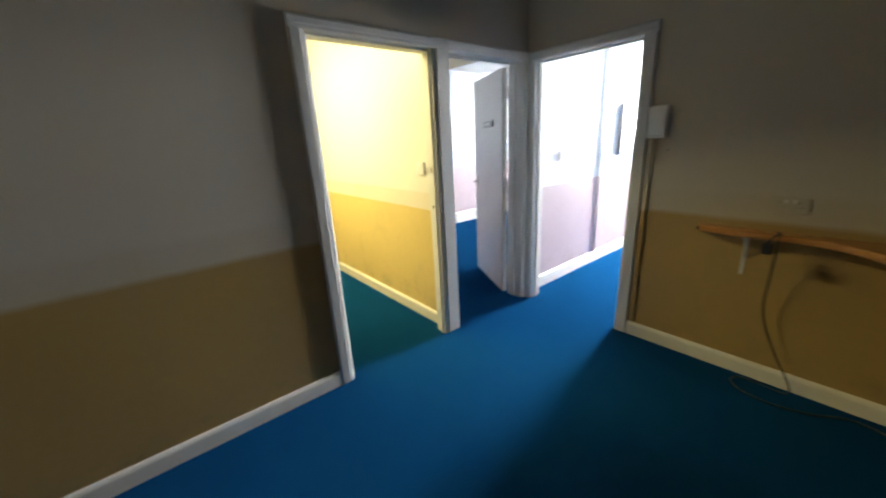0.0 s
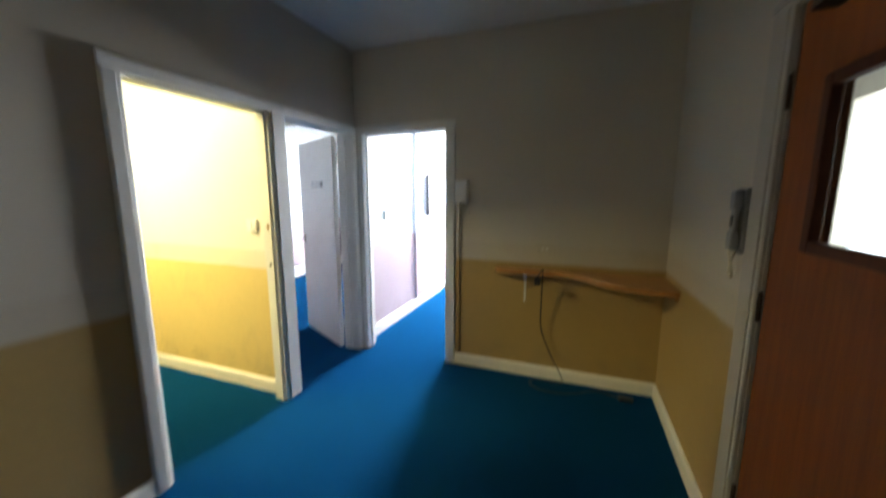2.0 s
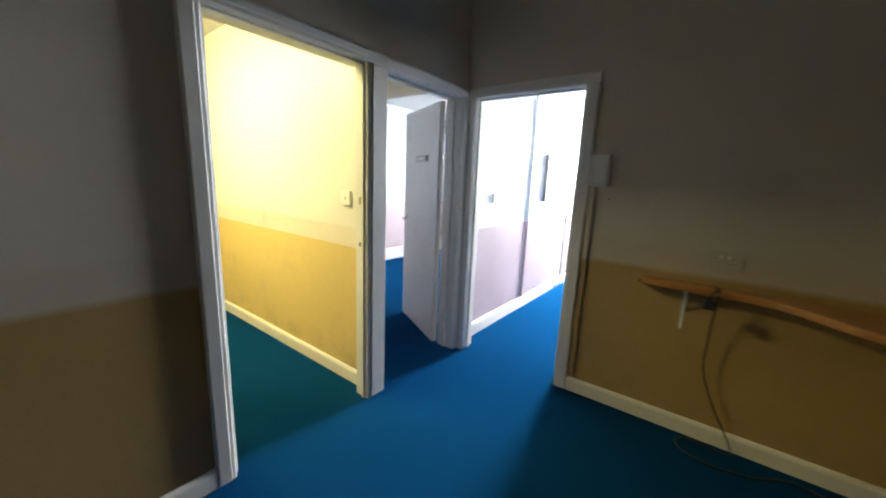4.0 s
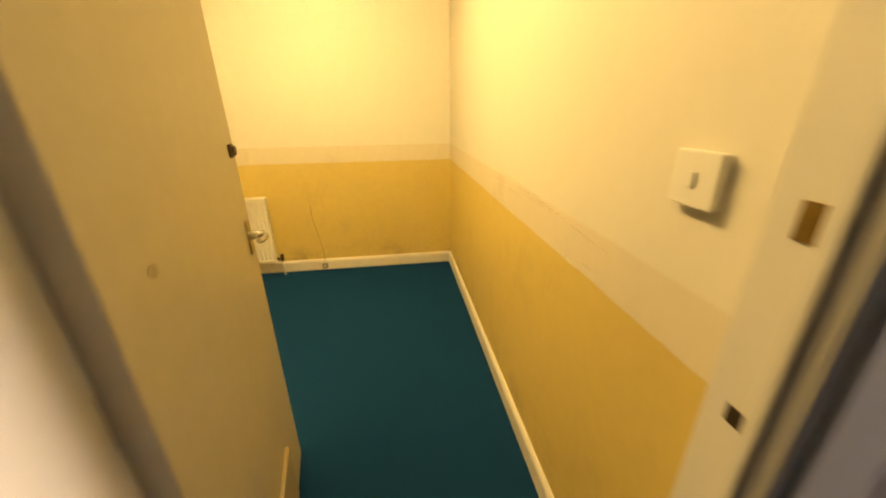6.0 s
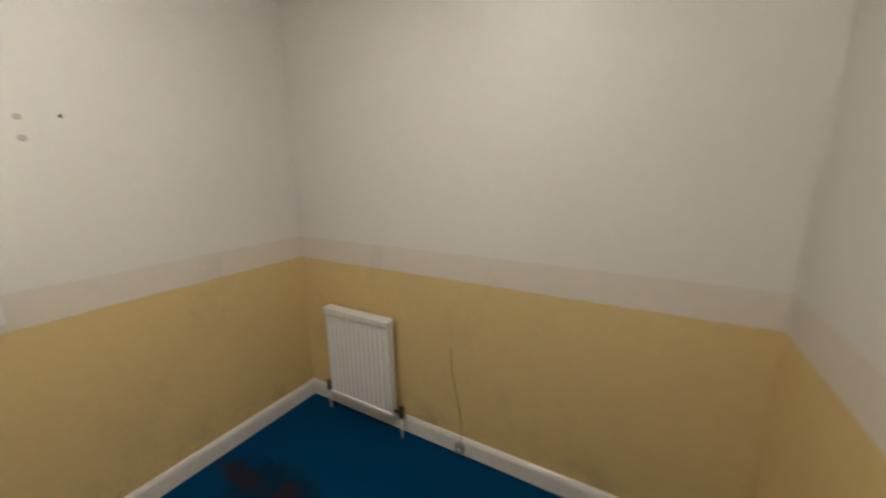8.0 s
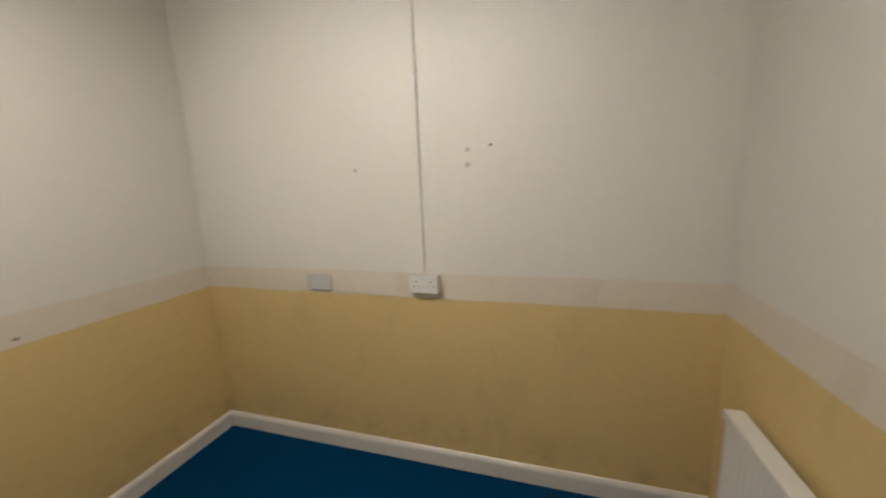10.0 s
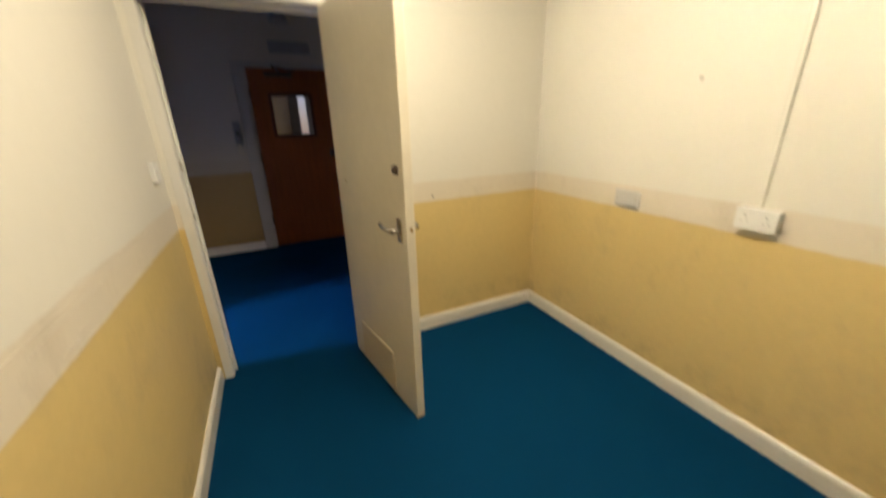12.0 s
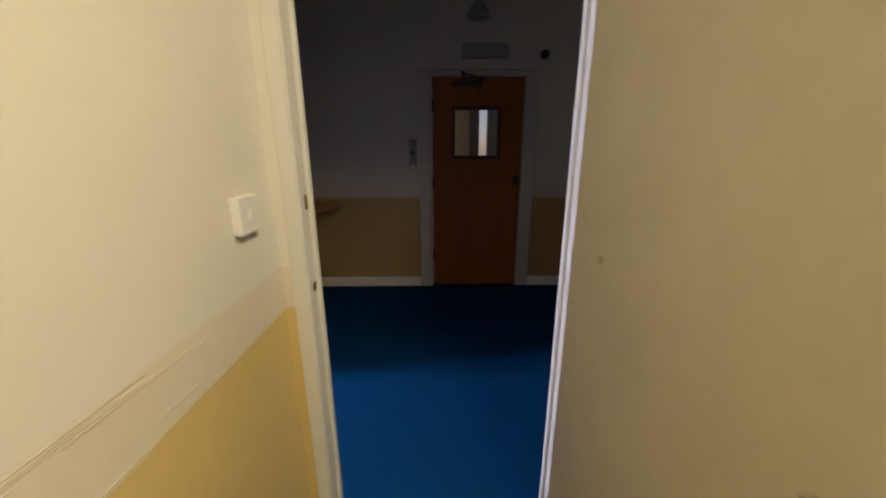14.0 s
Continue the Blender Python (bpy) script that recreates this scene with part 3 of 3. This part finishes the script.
def double_socket(m, label, depth=0.034, mat=M_PLASTIC):
    r = thing("wall_socket", m, label, "socket")
    part("back_box", boxed(-0.073, 0.073, -depth + 0.009, 0.0, -0.043, 0.043, bevel=0.002), mat, r)
    part("plate", boxed(-0.0735, 0.0735, -depth, -depth + 0.0085, -0.0435, 0.0435, bevel=0.003, seg=2), mat, r)
    for c in (-0.037, 0.037):
        for x, z, w, h in ((c, 0.014, 0.008, 0.004), (c - 0.011, -0.010, 0.007, 0.0025), (c + 0.011, -0.010, 0.007, 0.0025)):
            part("pin_hole", boxed(x - w / 2, x + w / 2, -depth - 0.0008, -depth + 0.001, z - h / 2, z + h / 2), M_BLACK, r)
        part("rocker", boxed(c - 0.005 + math.copysign(0.021, -c), c + 0.005 + math.copysign(0.021, -c), -depth - 0.003, -depth, 0.012, 0.030, bevel=0.001), M_PLASTIC, r)
    return r


def light_switch(m, label, mat=M_PLASTIC):
    r = thing("light_switch", m, label, "switch")
    part("back_box", boxed(-0.042, 0.042, -0.011, 0.0, -0.042, 0.042, bevel=0.002), mat, r)
    part("plate", boxed(-0.043, 0.043, -0.020, -0.0115, -0.043, 0.043, bevel=0.003, seg=2), mat, r)
    part("rocker", boxed(-0.007, 0.007, -0.025, -0.020, -0.012, 0.012, bevel=0.0015), M_PLASTIC, r)
    return r


TO_MINUS_X = -90   # stands out towards -x from a wall on the +x side
# socket shares the hall wall's darkened colour, so its dimness is painted in
hall_socket = double_socket(pose(0.965, -1.66, 1.03, 0, 0, TO_MINUS_X), "double socket above the shelf, toned down to the dim hall wall", 0.010, M_HALL)

# plug and cable that hang from the shelf to the floor
cable = thing("power_cable", pose(0.93, -1.68, 0.0), "black power cable with a plug, trailing from shelf to floor", "cable")
bm = bmesh.new()
tube(bm, [(-0.055, 0.02, 0.897), (-0.075, 0.025, 0.898), (-0.100, 0.045, 0.875), (-0.102, 0.055, 0.845)], 0.0046)
tube(bm, [(-0.03, 0.035, 0.895), (-0.055, 0.02, 0.897), (-0.075, 0.018, 0.890), (-0.066, 0.02, 0.84), (-0.03, 0.025, 0.62), (-0.015, 0.02, 0.43), (-0.012, -0.05, 0.24), (-0.014, -0.15, 0.05),
          (-0.03, -0.14, 0.006), (-0.022, -0.03, 0.005), (-0.03, 0.06, 0.005), (-0.09, 0.085, 0.005), (-0.155, 0.03, 0.005), (-0.18, -0.10, 0.005), (-0.14, -0.25, 0.005),
          (-0.06, -0.37, 0.005), (-0.055, -0.46, 0.005), (-0.095, -0.55, 0.005)], 0.0046)
part("flex", bm, M_BLACK, cable)
part("plug", boxed(-0.125, -0.083, 0.03, 0.075, 0.795, 0.848, bevel=0.008, seg=2), M_BLACK, cable)
part("connector", boxed(-0.125, -0.075, -0.64, -0.545, 0.0, 0.022, bevel=0.006, seg=2), M_BLACK, cable)

# alarm keypad beside the corridor doorway, with its trunking
box_root = thing("alarm_keypad", pose(0.965, -0.998, 1.478, 0, 0, TO_MINUS_X), "white plastic alarm keypad on the wall beside the doorway", "keypad")
part("case", boxed(-0.053, 0.053, -0.045, 0.0, -0.092, 0.092, bevel=0.006, seg=2), M_PLASTIC, box_root)
part("cover", boxed(-0.042, 0.042, -0.050, -0.0445, -0.078, 0.078, bevel=0.003), M_PLASTIC, box_root)
part("seam", boxed(-0.043, 0.043, -0.0455, -0.0445, -0.081, -0.079), M_GREY, box_root)
trunk = thing("cable_trunking", pose(0.965, -0.966, 0.105), "cream painted cable trunking running down to the skirting", "trunking")
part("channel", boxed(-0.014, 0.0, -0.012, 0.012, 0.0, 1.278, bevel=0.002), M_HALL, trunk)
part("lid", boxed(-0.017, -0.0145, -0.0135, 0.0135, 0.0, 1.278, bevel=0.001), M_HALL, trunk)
tagged(part("screw_hole", cyl(bmesh.new(), (0.9648, -1.06, 1.31), (0.9635, -1.06, 1.31), 0.005, 10), M_BLACK), "small dark screw hole in the painted wall", "screw hole")

# entry phone on the entrance wall
phone = thing("entry_phone", pose(-0.158, -2.476, 1.32, 0, 0, 180), "grey entry phone handset hanging on the wall", "entry phone")
part("base", boxed(-0.036, 0.036, -0.022, 0.0, -0.080, 0.165, bevel=0.005, seg=2), M_GREY, phone)
bm = bmesh.new()
box(bm, -0.024, 0.024, -0.052, -0.0225, 0.085, 0.158, bevel=0.008, seg=2)
box(bm, -0.020, 0.020, -0.046, -0.028, -0.015, 0.095, bevel=0.006, seg=2)
box(bm, -0.024, 0.024, -0.052, -0.0225, -0.070, 0.0, bevel=0.008, seg=2)
part("handset", bm, M_GREY, phone)
part("button", boxed(-0.012, 0.012, -0.049, -0.045, 0.02, 0.06, bevel=0.002), M_BLACK, phone)
bm = bmesh.new()
pts = [(0.0, -0.045, -0.065), (0.004, -0.04, -0.10), (0.02, -0.034, -0.155), (0.006, -0.03, -0.178), (-0.014, -0.03, -0.165), (-0.016, -0.028, -0.12), (-0.012, -0.02, -0.075)]
tube(bm, pts, 0.0055)
part("cord", bm, M_OLDPLASTIC, phone, "coiled cream cord")

# exit sign and alarm bell above the entrance door
ex = thing("exit_sign", pose(-0.82, -2.476, 2.235, 0, 0, 180), "unlit box sign above the entrance door", "sign")
part("housing", boxed(-0.21, 0.21, -0.055, 0.0, -0.058, 0.058, bevel=0.006, seg=2), M_GREY, ex)
part("panel", boxed(-0.19, 0.19, -0.0575, -0.0545, -0.045, 0.045, bevel=0.002), M_EXIT, ex)
bell = thing("alarm_bell", pose(-1.368, -2.476, 2.214, 0, 0, 180), "small dark round sounder on the wall", "sounder")
bm = bmesh.new()
cyl(bm, (0, 0, 0), (0, -0.02, 0), 0.040, 24)
cyl(bm, (0, -0.02, 0), (0, -0.045, 0), 0.040, 24, 0.026)
part("dome", bm, M_BLACK, bell)
smoke = thing("smoke_detector", pose(0.29, -1.29, HALL_H), "round smoke detector on the hall ceiling", "smoke detector")
bm = bmesh.new()
cyl(bm, (0, 0, 0), (0, 0, -0.018), 0.052, 24)
cyl(bm, (0, 0, -0.018), (0, 0, -0.045), 0.044, 24, 0.030)
part("body", bm, M_GREY, smoke)

pend = thing("pendant_light", pose(-0.73, -2.2, HALL_H), "dark unlit pendant lamp hanging from the hall ceiling", "pendant light")
part("ceiling_rose", cyl(bmesh.new(), (0, 0, 0), (0, 0, -0.025), 0.045, 24, 0.032), M_GREY, pend)
part("flex", cyl(bmesh.new(), (0, 0, -0.024), (0, 0, -0.13), 0.004, 8), M_GREY, pend)
bm = bmesh.new()
for z0_, z1_, r0_, r1_ in ((-0.125, -0.155, 0.018, 0.05), (-0.155, -0.205, 0.05, 0.085), (-0.205, -0.245, 0.085, 0.095)):
    cyl(bm, (0, 0, z0_), (0, 0, z1_), r0_, 24, r1_)
part("shade", bm, M_GREY, pend, "dark domed lamp shade")

# ---- things in the yellow room ----
light_switch(pose(0.06, 0.264, 1.247, 0, 0, TO_MINUS_X), "white rocker light switch on a surface box", M_PLASTIC)
double_socket(pose(-2.19, 1.550, 1.019, 0, 0, 90), "white double socket on a surface box below trunking", 0.042)
blank = thing("blank_plate", pose(-2.19, 0.937, 1.0, 0, 0, 90), "grey-white blank double plate on the border band", "blank plate")
part("plate", boxed(-0.0735, 0.0735, -0.020, 0.0, -0.043, 0.043, bevel=0.003, seg=2), M_BLANK, blank)
# black strip along the lower edge stands in for the plate's shadow
part("shadow_strip", boxed(-0.068, 0.068, -0.012, 0.0, -0.049, -0.0432), M_BLACK, blank)
for x in (-0.06, 0.06):
    part("screw", cyl(bmesh.new(), (x, -0.0198, 0), (x, -0.0210, 0), 0.0035, 10), M_CHROME, blank)
run = thing("socket_trunking", pose(-2.19, 1.540, 1.064), "white cable trunking from the ceiling down to the socket", "trunking")
part("channel", boxed(0.0, 0.012, -0.009, 0.009, 0.0, ROOM_H - 1.064, bevel=0.002), M_WALL, run)
part("joint", boxed(0.0, 0.0135, -0.010, 0.010, 0.88, 0.92, bevel=0.001), M_PLASTIC, run)
M_PLUG = plain("grey wall filler", (0.50, 0.46, 0.40), 0.7, 0, 60)
for y, z, r, m in ((1.881, 1.657, 0.006, M_BLACK), (1.776, 1.644, 0.011, M_PLUG), (1.776, 1.576, 0.012, M_PLUG), (1.205, 1.579, 0.010, M_PLUG)):
    tagged(part("wall_plug", cyl(bmesh.new(), (-2.19, y, z), (-2.188, y, z), r, 12), m),
           "small filled screw hole in the cream wall", "screw hole", "filled holes in the cream wall")


# small marks and old fixing holes on the other walls
for x, y, z, dx, dy in ((0.06, 1.488, 1.947, -0.002, 0), (-0.746, 2.82, 2.21, 0, -0.002), (-1.345, 0.148, 0.966, 0, 0.002)):
    tagged(part("wall_plug", cyl(bmesh.new(), (x, y, z), (x + dx, y + dy, z), 0.007, 10), M_BRONZE),
           "small dark screw hole in the painted wall", "screw hole", "dark holes in the painted walls")


def radiator(m, w, h, label, ribs):
    """Pressed steel panel radiator; local x across, -y out of the wall, z up from its lower edge."""
    r = thing("radiator", m, label, "radiator")
    bm = bmesh.new()
    n = ribs * 10
    prev = None
    for i in range(n + 1):
        x = -w / 2 + 0.012 + (w - 0.024) * i / n
        s = math.sin(2 * math.pi * i / 10)
        y = -0.085 - 0.006 * max(-0.6, min(0.6, s))
        col = [bm.verts.new((x, y, 0.022)), bm.verts.new((x, y, h - 0.035)), bm.verts.new((x, -0.045, 0.022)), bm.verts.new((x, -0.045, h - 0.035))]
        if prev:
            bm.faces.new((prev[0], col[0], col[1], prev[1]))
            bm.faces.new((prev[2], prev[3], col[3], col[2]))
            bm.faces.new((prev[0], prev[2], col[2], col[0]))
            bm.faces.new((prev[1], col[1], col[3], prev[3]))
        else:
            bm.faces.new((col[0], col[1], col[3], col[2]))
        prev = col
    bm.faces.new((prev[0], prev[2], prev[3], prev[1]))
    part("panel", bm, M_RADIATOR, r)
    part("top_rail", boxed(-w / 2 - 0.004, w / 2 + 0.004, -0.098, -0.035, h - 0.037, h, bevel=0.006, seg=2), M_RADIATOR, r)
    part("bottom_rail", boxed(-w / 2, w / 2, -0.095, -0.040, 0.0, 0.026, bevel=0.006, seg=2), M_RADIATOR, r)
    for sx in (-1, 1):
        part("side_seam", boxed(sx * (w / 2 - 0.008) - 0.006, sx * (w / 2 - 0.008) + 0.006, -0.090, -0.042, 0.02, h - 0.03, bevel=0.002), M_RADIATOR, r)
        part("wall_bracket", boxed(sx * w * 0.32 - 0.015, sx * w * 0.32 + 0.015, -0.046, 0.0, 0.08, h - 0.08, bevel=0.002), M_RADIATOR, r)
        bm = bmesh.new()
        cyl(bm, (sx * w / 2, -0.066, 0.030), (sx * (w / 2 + 0.045), -0.066, 0.030), 0.011, 12)
        cyl(bm, (sx * (w / 2 + 0.045), -0.066, 0.005), (sx * (w / 2 + 0.045), -0.066, 0.066), 0.015, 12)
        v = part("valve", bm, M_BRONZE, r, "dark tarnished radiator valve")
        bm = bmesh.new()
        cyl(bm, (sx * (w / 2 + 0.045), -0.066, -m.translation.z), (sx * (w / 2 + 0.045), -0.066, 0.006), 0.0075, 12)
        part("pipe", bm, M_RADIATOR, v)
    return r


radiator(pose(-1.693, 2.82, 0.122), 0.462, 0.565, "white corrugated panel radiator under the border band", 13)
jbox = thing("junction_box", pose(-1.077, 2.802, 0.0), "small grey telephone junction box on the skirting", "junction box")
part("case", boxed(-0.025, 0.025, -0.022, 0.0, 0.018, 0.070, bevel=0.004, seg=2), M_GREY, jbox)
part("cap", cyl(bmesh.new(), (0.0, -0.021, 0.044), (0.0, -0.024, 0.044), 0.010, 12), M_OLDPLASTIC, jbox)
# thin tube added in place of a brown stain line on the wall
bm = bmesh.new()
tube(bm, [(0, -0.008, 0.069), (-0.002, 0.010, 0.11), (-0.004, 0.014, 0.17), (-0.03, 0.0145, 0.33), (-0.055, 0.0145, 0.45), (-0.06, 0.0145, 0.58)], 0.0024)
part("stain_line", bm, M_BRASS, jbox, "thin brown stain line running up the wall")

# fluorescent batten on the ceiling
lamp = thing("ceiling_light", pose(-1.0, 1.38, ROOM_H), "white fluorescent batten light on the ceiling", "ceiling light")
part("spine", boxed(-0.035, 0.035, -0.76, 0.76, -0.055, 0.0, bevel=0.006), M_PLASTIC, lamp)
part("tube", cyl(bmesh.new(), (0, -0.72, -0.083), (0, 0.72, -0.083), 0.019, 16), M_TUBE, lamp)
for y in (-0.735, 0.735):
    part("lampholder", boxed(-0.02, 0.02, y - 0.015, y + 0.015, -0.108, -0.056, bevel=0.004), M_PLASTIC, lamp)

area("batten_light", look((-1.0, 1.38, ROOM_H - 0.115), (-1.0, 1.38, 0.0)), 0.05, 1.44, 130, (1.0, 0.88, 0.42))

# scratches where furniture rubbed: each a pale torn edge over a painted shadow line
rnd = random.Random(5)
wall_r = bpy.data.objects["wall_switch_side"]
M_SCRATCH_SHADE = plain("scratch shadow line", (0.53, 0.47, 0.39), 0.9, 0, 90)


def scratch(y, z, ln, rise, w, layers=2):
    for mat, dz, k in ((M_SCRATCH, 0.0, 1.0), (M_SCRATCH_SHADE, -0.9 * w, 0.7))[:layers]:
        mid, tip = y + ln * 0.5, y + ln
        outline = [(y, z + dz), (mid, z + dz - w * 0.5 * k + rise * 0.5 + 0.0008), (tip, z + dz + rise), (mid, z + dz + w * 0.5 * k + rise * 0.5 + 0.0008)]
        part("scratch", prism(bmesh.new(), outline, "x", 0.0588, 0.0598), mat, wall_r)


for k in range(11):
    scratch(rnd.uniform(0.45, 1.15), 1.068 - 0.007 * (k % 6) + rnd.uniform(-0.002, 0.002), rnd.uniform(0.18, 0.5), rnd.uniform(-0.012, 0.010), 0.0018)
for k in range(5):
    scratch(rnd.uniform(0.5, 1.4), 0.955 + rnd.uniform(-0.015, 0.03), rnd.uniform(0.05, 0.16), rnd.uniform(-0.006, 0.006), 0.0018)
for y, z, ln in ((0.80, 1.463, 0.03), (0.805, 1.452, 0.028), (0.787, 1.25, 0.022), (0.79, 1.243, 0.02), (0.86, 1.409, 0.012), (0.853, 1.304, 0.012), (1.14, 1.154, 0.02), (1.135, 1.254, 0.035), (1.0, 1.255, 0.012), (0.98, 1.175, 0.012)):
    scratch(y, z, ln, rnd.uniform(0.0, 0.006), 0.0015, 1)

# ---- corridor and office beyond ----
light_switch(pose(1.52, 0.03, 1.24), "grey-white light switch on the corridor wall")
ct = thing("wall_trunking", pose(2.28, 0.03, 0.12), "white vertical boxed pipe on the corridor wall", "trunking")
part("channel", boxed(-0.025, 0.025, -0.022, 0.0, 0.0, COR_H - 0.12, bevel=0.003), M_PINK, ct)
board = thing("wall_board", pose(2.86, 0.03, 1.45), "white framed board on the corridor wall", "board")
part("panel", boxed(-0.20, 0.22, -0.024, 0.0, -0.27, 0.27, bevel=0.004), M_PLASTIC, board)
part("edge_strip", boxed(-0.212, -0.2005, -0.040, 0.0, -0.27, 0.27, bevel=0.001), M_DARK, board)
ct2 = thing("wall_trunking", pose(3.56, 0.03, 0.12), "narrow white pipe boxing near the corridor window", "trunking")
part("channel", boxed(-0.012, 0.012, -0.014, 0.0, 0.0, COR_H - 0.12, bevel=0.002), M_PINK, ct2)
for px in (3.28, 3.46):
    stub = thing("pipe_stub", pose(px, 0.0, 0.0), "short capped grey pipe end at the corridor skirting", "pipe", "pipe ends at the skirting")
    part("pipe", cyl(bmesh.new(), (0, -0.008, 0), (0, -0.008, 0.045), 0.009, 12), M_GREY, stub)
    part("cap", cyl(bmesh.new(), (0, -0.008, 0.045), (0, -0.008, 0.058), 0.012, 12), M_GREY, stub)
radiator(pose(4.55, -0.55, 0.12, 0, 0, -90), 0.9, 0.40, "white panel radiator below the corridor window", 24)


def window(name, y0, y1, z0, z1, x, label, mullions):
    r = new(name)
    r.location = (x, (y0 + y1) / 2, z0)
    tagged(r, label, "window", kind="structure")
    w, h = (y1 - y0) / 2, z1 - z0
    fr = 0.05
    for a, b, c, d in ((-w, -w + fr, 0, h), (w - fr, w, 0, h), (-w + fr, w - fr, 0, fr), (-w + fr, w - fr, h - fr, h)):
        part("window_frame", boxed(-0.035, 0.035, a, b, c, d, bevel=0.005), M_GLOSS, r)
    cuts = [-w + fr] + [(-w + 2 * w * (i + 1) / (mullions + 1)) for i in range(mullions)] + [w - fr]
    for i, c in enumerate(cuts[1:-1]):
        part("mullion", boxed(-0.025, 0.025, c - 0.022, c + 0.022, fr, h - fr, bevel=0.004), M_GLOSS, r)
    part("transom", boxed(-0.025, 0.025, -w + fr, w - fr, h * 0.74 - 0.02, h * 0.74 + 0.02, bevel=0.004), M_GLOSS, r)
    for a, b in zip(cuts, cuts[1:]):
        p = part("pane", boxed(-0.003, 0.003, a + 0.001, b - 0.001, fr + 0.001, h - fr - 0.001), M_GLASS, r)
        p.visible_shadow = False
    part("window_sill", boxed(-0.24, -0.036, -w - 0.03, w + 0.03, -0.028, 0.002, bevel=0.006, seg=2), M_GLOSS, r)


window("window_1", -0.88, -0.08, 0.60, 2.46, 4.70, "white framed corridor window with a sill, bright daylight outside", 1)
window("window_2", 0.35, 1.60, 0.90, 2.25, 4.70, "white framed office window", 1)

duct = thing("boxed_duct", pose(2.0, 1.0, 2.27), "boxed-in duct with a tan side and white underside below the ceiling", "boxing")
part("side", boxed(-0.29, -0.275, -0.84, 0.80, 0.012, 0.235, bevel=0.002), M_OLDPLASTIC, duct)
part("underside", boxed(-0.29, 0.29, -0.84, 0.80, 0.0, 0.012, bevel=0.002), M_PLASTIC, duct)
part("end_panel", boxed(-0.274, 0.274, 0.785, 0.80, 0.012, 0.25, bevel=0.002), M_PLASTIC, duct)
part("carcass", boxed(-0.27, 0.27, -0.84, 0.78, 0.013, 0.25), M_OLDPLASTIC, duct)
